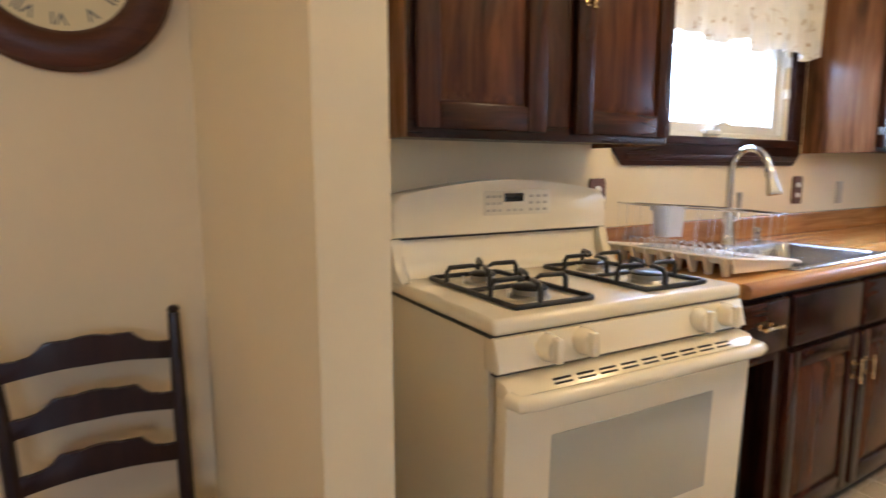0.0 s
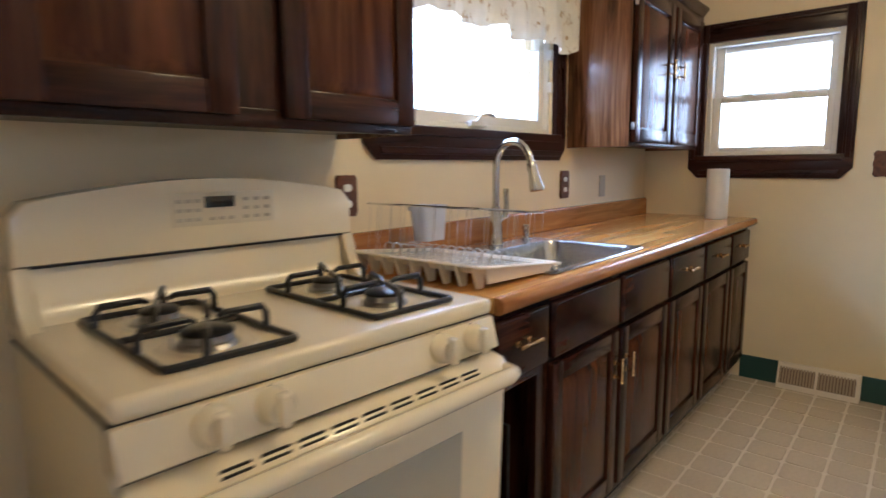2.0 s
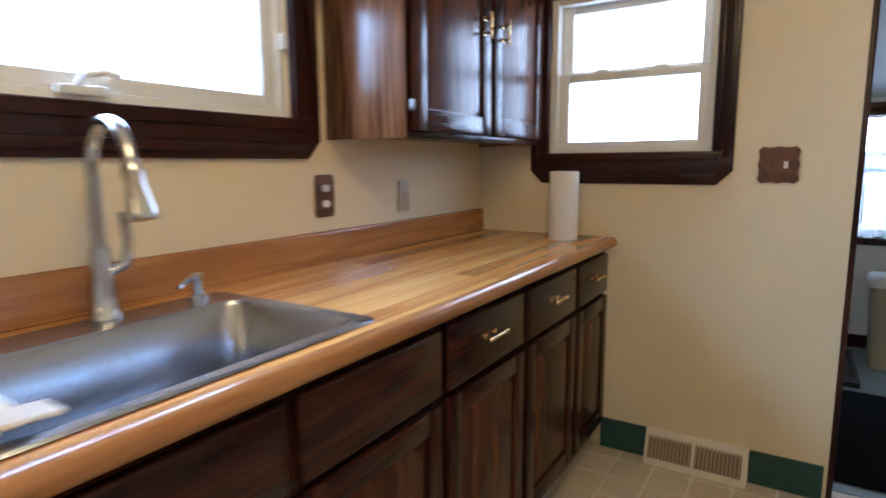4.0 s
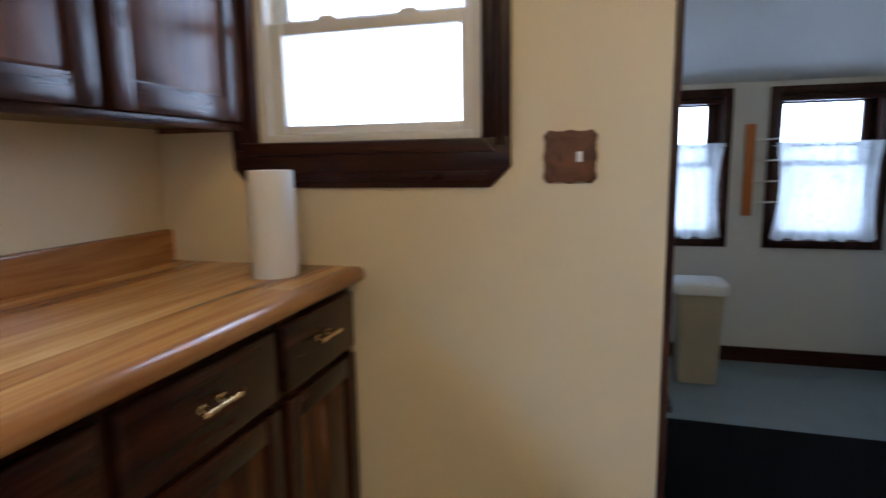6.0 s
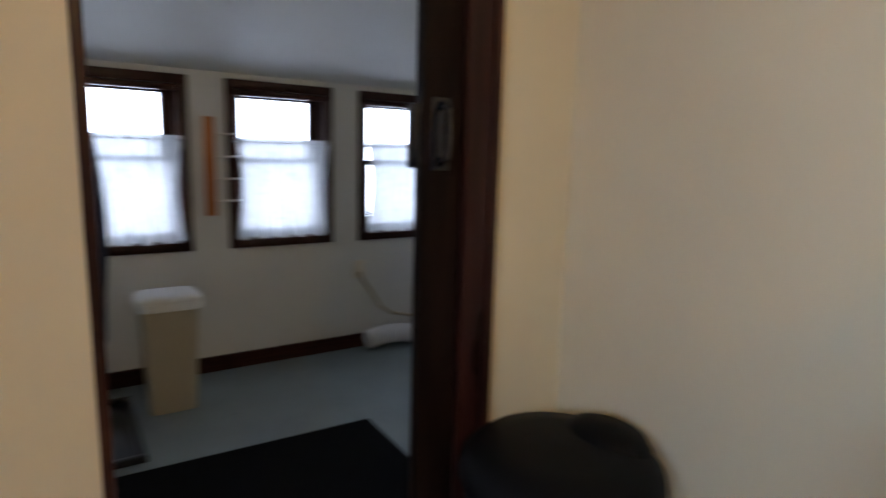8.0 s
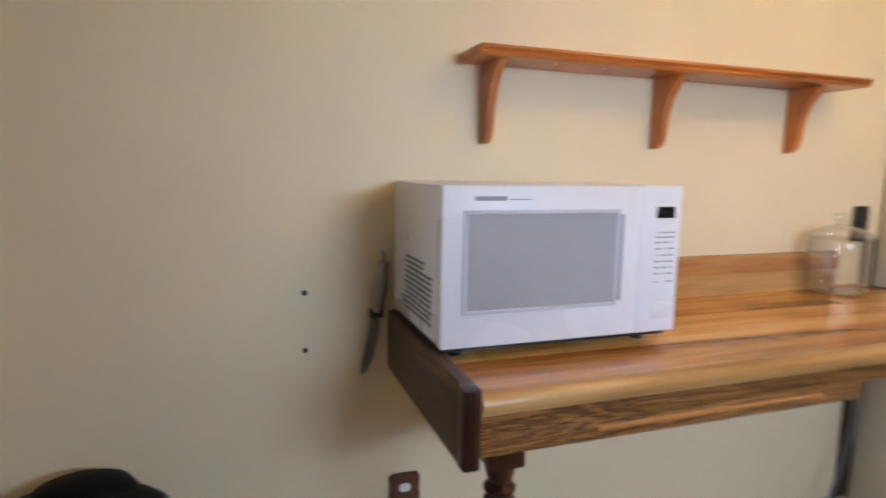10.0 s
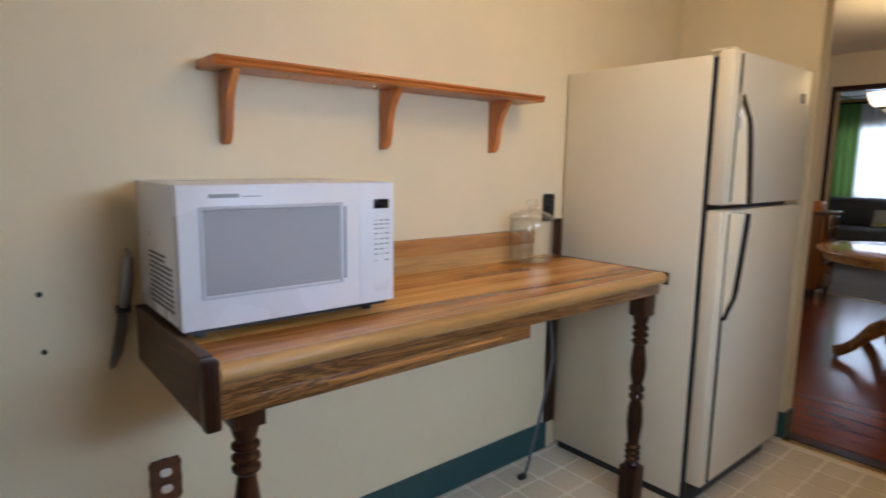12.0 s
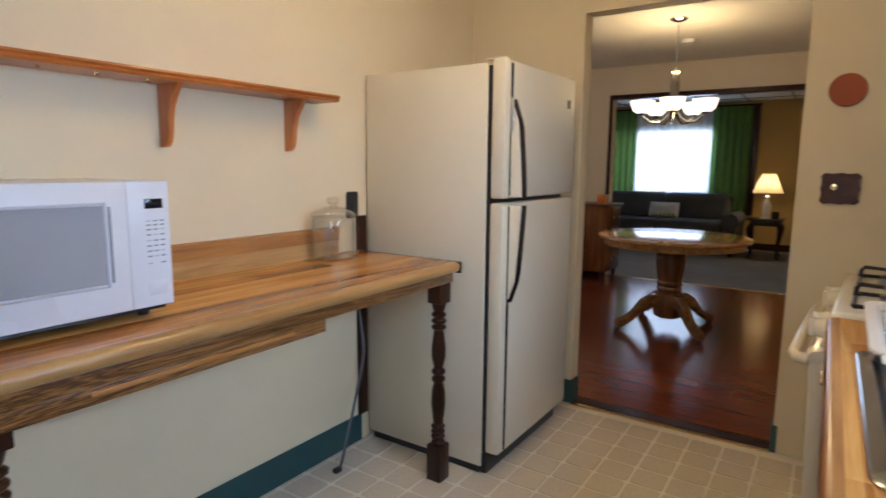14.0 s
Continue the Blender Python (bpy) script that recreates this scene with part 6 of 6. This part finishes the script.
# clock
CK = (0.196, N, 1.655)
ck = thing("wall_clock", CK, "large round wall clock with a dark wooden frame", "clock")
part("frame", lathe(bmesh.new(), [(0.20, -0.001), (0.252, -0.001), (0.255, -0.012), (0.246, -0.028), (0.222, -0.036), (0.198, -0.038), (0.176, -0.032), (0.163, -0.020), (0.160, -0.012)], CK, 64, "y"), CLOCK_WOOD, ck)
part("dial", lathe(bmesh.new(), [(0.166, -0.004), (0.166, -0.014), (0.002, -0.0142)], CK, 48, "y"), CLOCK_FACE, ck)
for k, txt in enumerate(("XII", "I", "II", "III", "IIII", "V", "VI", "VII", "VIII", "IX", "X", "XI")):
    cu = bpy.data.curves.new("numeral", "FONT")
    cu.body, cu.size, cu.align_x, cu.align_y, cu.extrude = txt, 0.042, "CENTER", "CENTER", 0.0006
    cu.materials.append(PRINT)
    ob = new("numeral", cu)
    ob.parent = ck
    a = radians(30 * k)
    ob.matrix_local = Matrix.Translation((0.132 * math.sin(a), -0.0150, 0.132 * math.cos(a))) @ Matrix.Rotation(radians(90), 4, "X") @ Matrix.Rotation(-a, 4, "Z")
part("hour_hand", prism(bmesh.new(), [(CK[0] - 0.006, CK[2]), (CK[0] + 0.006, CK[2]), (CK[0] + 0.055, CK[2] + 0.06)], "y", N - 0.0165, N - 0.0155), PRINT, ck)
part("minute_hand", prism(bmesh.new(), [(CK[0] - 0.006, CK[2]), (CK[0] + 0.005, CK[2] + 0.004), (CK[0] - 0.05, CK[2] + 0.105)], "y", N - 0.0185, N - 0.0175), PRINT, ck)
ck.scale, ck.location.x, ck.location.z = (0.855, 1.0, 0.855), 0.188, 1.622
# ladder-back chair against the clock wall
cr = thing("dining_chair", (0.21, 1.70, 0), "black-brown ladder-back wooden chair against the wall", "chair")
CX0, CX1 = 0.052, 0.352
for cx in (CX0, CX1):
    lp = part("back_post", tube(bmesh.new(), [(cx, 1.84, 0.0), (cx, 1.842, 0.44), (cx + (-0.012 if cx < 0.2 else 0.0), 1.865, 0.70), (cx + (-0.03 if cx < 0.2 else 0.002), 1.892, 0.893)], [0.013, 0.016, 0.0155, 0.0125], 12), CHAIR_WOOD, cr)
    part("finial", lathe(bmesh.new(), [(0.0125, 0), (0.009, 0.004), (0.0135, 0.010), (0.009, 0.018), (0.001, 0.021)], (cx + (-0.03 if cx < 0.2 else 0.002), 1.892, 0.89), 12), CHAIR_WOOD, lp)
    part("front_leg", tube(bmesh.new(), [(cx + (-0.03 if cx < 0.2 else 0.03), 1.46, 0.0), (cx + (-0.03 if cx < 0.2 else 0.03), 1.47, 0.44)], [0.014, 0.019], 12), CHAIR_WOOD, cr)
for z0, y0, l0 in ((0.79, 1.878, -0.020), (0.678, 1.864, -0.012), (0.565, 1.852, -0.006)):
    k = 24
    a, b = CX0 + l0 + 0.006, CX1 - 0.006
    up, dn = [], []
    for i in range(k + 1):
        f = i / k
        d = abs(f - 0.5) * 2
        hump = 0.034 * math.cos(min(1, d / 0.62) * math.pi / 2) ** 0.8 if d < 0.62 else 0.0
        ear = 0.016 * math.exp(-((d - 0.50) / 0.13) ** 2)
        up.append((a + (b - a) * f, z0 + 0.046 + hump + ear))
        dn.append((a + (b - a) * f, z0 + 0.018 * math.cos(d * math.pi / 2) + 0.006 * d))
    part("slat", prism(bmesh.new(), dn + up[::-1], "y", y0 - 0.006, y0 + 0.006, 0.002), CHAIR_WOOD, cr)
part("seat", tapered((CX0 - 0.04, 1.45), (CX1 + 0.04, 1.85), 0.425, (CX0 - 0.045, 1.445), (CX1 + 0.045, 1.85), 0.462, 0.010), RUSH, cr)
for zz in (0.16, 0.27):
    part("stretcher", tube(bmesh.new(), [(CX0 - 0.03, 1.465, zz), (CX1 + 0.03, 1.465, zz)], 0.009, 8), CHAIR_WOOD, cr)
    part("stretcher", tube(bmesh.new(), [(CX0, 1.841, zz), (CX1, 1.841, zz)], 0.009, 8), CHAIR_WOOD, cr)
    for sx in (CX0, CX1):
        part("stretcher", tube(bmesh.new(), [(sx + (-0.03 if sx < 0.2 else 0.03), 1.465, zz - 0.03), (sx, 1.841, zz - 0.03)], 0.009, 8), CHAIR_WOOD, cr)
# buffet beside the opening
bu = thing("buffet", (-3.1, -1.20, 0), "brown wooden buffet with drawers and a pale top", "buffet")
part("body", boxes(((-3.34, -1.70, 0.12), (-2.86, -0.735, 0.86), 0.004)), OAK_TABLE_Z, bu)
part("top", boxes(((-3.35, -1.72, 0.86), (-2.84, -0.705, 0.885), 0.005)), PLATE_WOOD, bu)
for zz in (0.16, 0.40, 0.63):
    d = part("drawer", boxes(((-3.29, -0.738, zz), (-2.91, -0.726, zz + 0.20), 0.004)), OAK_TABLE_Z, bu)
    for xx in (-3.2, -3.0):
        part("handle", lathe(bmesh.new(), [(0.006, 0), (0.006, 0.012), (0.014, 0.018), (0.010, 0.026), (0.001, 0.028)], (xx, -0.727, zz + 0.10), 12, "y"), NICKEL, d)
for xx in (-3.30, -2.90):
    for yy in (-1.65, -0.78):
        part("foot", tube(bmesh.new(), [(xx, yy, 0.12), (xx, yy, 0.0)], [0.032, 0.018], 10), CHAIR_WOOD, bu)
solo("wooden_box", boxes(((-0.06, -0.05, 0), (0.06, 0.05, 0.10), 0.006)), PINE_Z, "small honey-coloured wooden box on the buffet", "box", at=(0, 0, 0)).location = (-3.05, -0.86, 0.885)

# ---- living room ----
so = thing("sofa", (-6.3, -0.95, 0), "charcoal upholstered sofa with loose cushions", "sofa")
part("base", boxes(((-6.72, -2.15, 0.08), (-5.80, 0.16, 0.34), 0.03, 3)), SOFA, so)
for y0, y1 in ((-1.95, -0.94), (-0.93, 0.0)):
    part("seat_cushion", boxes(((-6.50, y0, 0.33), (-5.76, y1, 0.505), 0.05, 3)), SOFA, so)
    part("back_cushion", boxes(((-6.72, y0 - 0.04, 0.44), (-6.38, y1 + 0.03, 0.895), 0.10, 4)), SOFA, so)
for y0, y1 in ((-2.2, -1.95), (0.0, 0.23)):
    bm = boxes(((-6.70, y0 + 0.03, 0.08), (-5.82, y1 - 0.03, 0.50), 0.03, 3))
    tube(bm, [(-6.70, (y0 + y1) / 2, 0.52), (-5.80, (y0 + y1) / 2, 0.52)], 0.115, 16)
    part("arm", bm, SOFA, so)
for xx in (-6.65, -5.87):
    for yy in (-2.1, 0.14):
        part("foot", tube(bmesh.new(), [(xx, yy, 0.09), (xx, yy, 0)], [0.03, 0.022], 10), CHAIR_WOOD, so)
pl = thing("throw_pillow", (-6.2, -0.93, 0.505), "white throw pillow with a yellow pattern on the sofa", "pillow")


def puff(u, v):
    a, b = (u - 0.5) * 2, (v - 0.5) * 2
    t = 0.075 * (1 - abs(a) ** 3) ** 0.6 * (1 - abs(b) ** 3) ** 0.6
    return (-6.27 + t - 0.10 * v, -0.93 + a * 0.23, 0.508 + 0.235 * v)


def puff_back(u, v):
    x, y, z = puff(u, v)
    base = -6.27 - 0.10 * v
    return (2 * base - x, y, z)


bm = sheet(bmesh.new(), puff, 16, 12)
sheet(bm, puff_back, 16, 12)
part("cushion", bm, PILLOW, pl)
for k in range(6):
    y0 = -1.12 + 0.065 * k
    part("pattern_patch", sheet(bmesh.new(), lambda u, v, y0=y0: (puff((y0 + 0.05 * u + 0.93) / 0.46 + 0.5, 0.12 + 0.24 * v * (1 - abs(u - 0.5)))[0] + 0.003, y0 + 0.05 * u, 0.508 + 0.235 * (0.12 + 0.24 * v * (1 - abs(u - 0.5)))), 6, 6), PILLOW_Y, pl)
et = thing("end_table", (-6.2, 0.545, 0), "dark wooden end table with curved legs beside the sofa", "table")
part("tabletop", boxes(((-6.44, 0.31, 0.545), (-5.98, 0.775, 0.57), 0.008)), CHAIR_WOOD, et)
part("apron", boxes(((-6.40, 0.35, 0.47), (-6.02, 0.735, 0.546), 0.004)), CHAIR_WOOD, et)
for xx, sx in ((-6.38, -1), (-6.04, 1)):
    for yy, sy in ((0.37, -1), (0.715, 1)):
        part("leg", tube(bmesh.new(), [(xx, yy, 0.50), (xx + sx * 0.03, yy + sy * 0.03, 0.42), (xx + sx * 0.015, yy + sy * 0.015, 0.28), (xx - sx * 0.01, yy - sy * 0.01, 0.12), (xx + sx * 0.01, yy + sy * 0.01, 0.02), (xx + sx * 0.025, yy + sy * 0.025, 0.0)], [0.03, 0.034, 0.022, 0.014, 0.016, 0.024], 10), CHAIR_WOOD, et)
tl = thing("table_lamp", (-6.25, 0.53, 0.57), "lit table lamp with a white ceramic base and cream shade", "lamp")
part("base", lathe(bmesh.new(), [(0.07, 0.57), (0.07, 0.585), (0.045, 0.60), (0.05, 0.64), (0.055, 0.70), (0.05, 0.78), (0.03, 0.84), (0.022, 0.86), (0.04, 0.885), (0.02, 0.90), (0.008, 0.91), (0.008, 1.0)], (-6.25, 0.53, 0), 24), CERAMIC, tl)
part("shade", sheet(bmesh.new(), lambda u, v: (-6.25 + (0.20 - 0.11 * v) * math.cos(2 * math.pi * u), 0.53 + (0.20 - 0.11 * v) * math.sin(2 * math.pi * u), 0.945 + 0.275 * v), 40, 6), SHADE, tl)
bx = solo("small_frame", boxes(((-0.01, -0.05, 0), (0.01, 0.05, 0.11), 0.002)), CHAIR_WOOD, "small dark picture frame on the end table", "frame", at=(0, 0, 0))
bx.location = (-6.12, 0.66, 0.57)
cu = thing("window_curtains", (-6.9, -0.9, 0.1), "green gathered curtains with white sheers at a wide window", "curtain")


def drape(y0, y1, x, folds, depth, z0=0.12, z1=2.27):
    return lambda u, v: (x + depth * math.sin(u * folds + 0.5 * math.sin(2 * v)) * (1 - 0.4 * v), y0 + (y1 - y0) * u, z0 + (z1 - z0) * v)


part("green_panel", sheet(bmesh.new(), drape(-1.99, -1.60, -6.88, 24, 0.035), 60, 8), GREEN_CLOTH, cu)
part("green_panel", sheet(bmesh.new(), drape(-0.38, 0.19, -6.88, 32, 0.04), 80, 8), GREEN_CLOTH, cu, "open green panel")
part("sheer_panel", sheet(bmesh.new(), drape(-1.66, -0.30, -6.94, 70, 0.018), 160, 6), SHEER, cu)
part("curtain_rod", tube(bmesh.new(), [(-6.90, -2.5, 2.285), (-6.90, 0.30, 2.285)], 0.016, 10), CHAIR_WOOD, cu)
part("dark_lining", boxes(((-6.93, 0.19, 0.55), (-6.87, 0.285, 2.29), 0.01)), CHAIR_WOOD, cu)

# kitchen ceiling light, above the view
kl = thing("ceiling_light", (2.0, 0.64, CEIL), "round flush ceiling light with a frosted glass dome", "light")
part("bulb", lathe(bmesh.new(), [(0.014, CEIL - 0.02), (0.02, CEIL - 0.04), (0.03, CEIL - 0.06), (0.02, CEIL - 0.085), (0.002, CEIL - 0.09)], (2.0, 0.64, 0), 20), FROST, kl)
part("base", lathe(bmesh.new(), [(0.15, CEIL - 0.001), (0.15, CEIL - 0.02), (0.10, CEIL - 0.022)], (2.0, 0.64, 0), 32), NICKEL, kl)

# ---- flooring pieces, last ----
tile = 0.1425
h = tile / 2 - 0.0058
bm = loft(bmesh.new(), [rounded(-h, h, -h, h, 0.014, -0.003, 2), rounded(-h, h, -h, h, 0.014, -0.0008, 2), rounded(-h + 0.002, h - 0.002, -h + 0.002, h - 0.002, 0.013, 0.0, 2)], (False, True))
tile_me = put("tile", bm, VINYL_TILE)
floor_ob = bpy.data.objects["floor"]
for i in range(-2, 26):
    for j in range(-12, 4):
        cx, cy = 0.747 + tile * (i + 0.5), 1.137 + tile * (j + 0.5)
        under_fridge = cx < 1.40 and cy < 0.08
        if W - 0.05 < cx - tile / 2 and cx + tile / 2 < E + 0.09 and cy + tile / 2 > S + 0.02 and cy - tile / 2 < 1.44 and not under_fridge:
            ob = new("tile", tile_me)
            ob.parent = floor_ob
            ob.location = (cx, cy, 0)
board = 0.083
rnd = random.Random(4)
dining = bpy.data.objects["floor_dining"]
lengths = [1.1, 1.45, 1.8]
meshes = [put("board", box(bmesh.new(), (-board / 2 + 0.0008, -q / 2 + 0.0008, -0.012), (board / 2 - 0.0008, q / 2 - 0.0008, 0.0), 0.0), CHERRY) for q in lengths]
for i in range(46):
    y = -1.75 - rnd.random() * 0.9
    cx = WD - 0.02 - board * (i + 0.5)
    while y < N - 0.02 and cx > -3.38:
        k = rnd.randrange(3)
        if y + lengths[k] > N - 0.02:
            q = N - 0.005 - y
            ob = new("board", put("board", box(bmesh.new(), (-board / 2 + 0.0008, -q / 2 + 0.0008, -0.012), (board / 2 - 0.0008, q / 2 - 0.0008, 0.0), 0.0), CHERRY))
            ob.parent = dining
            ob.location = (cx, y + q / 2, 0.0)
            break
        ob = new("board", meshes[k])
        ob.parent = dining
        ob.location = (cx, y + lengths[k] / 2, 0.0)
        y += lengths[k]
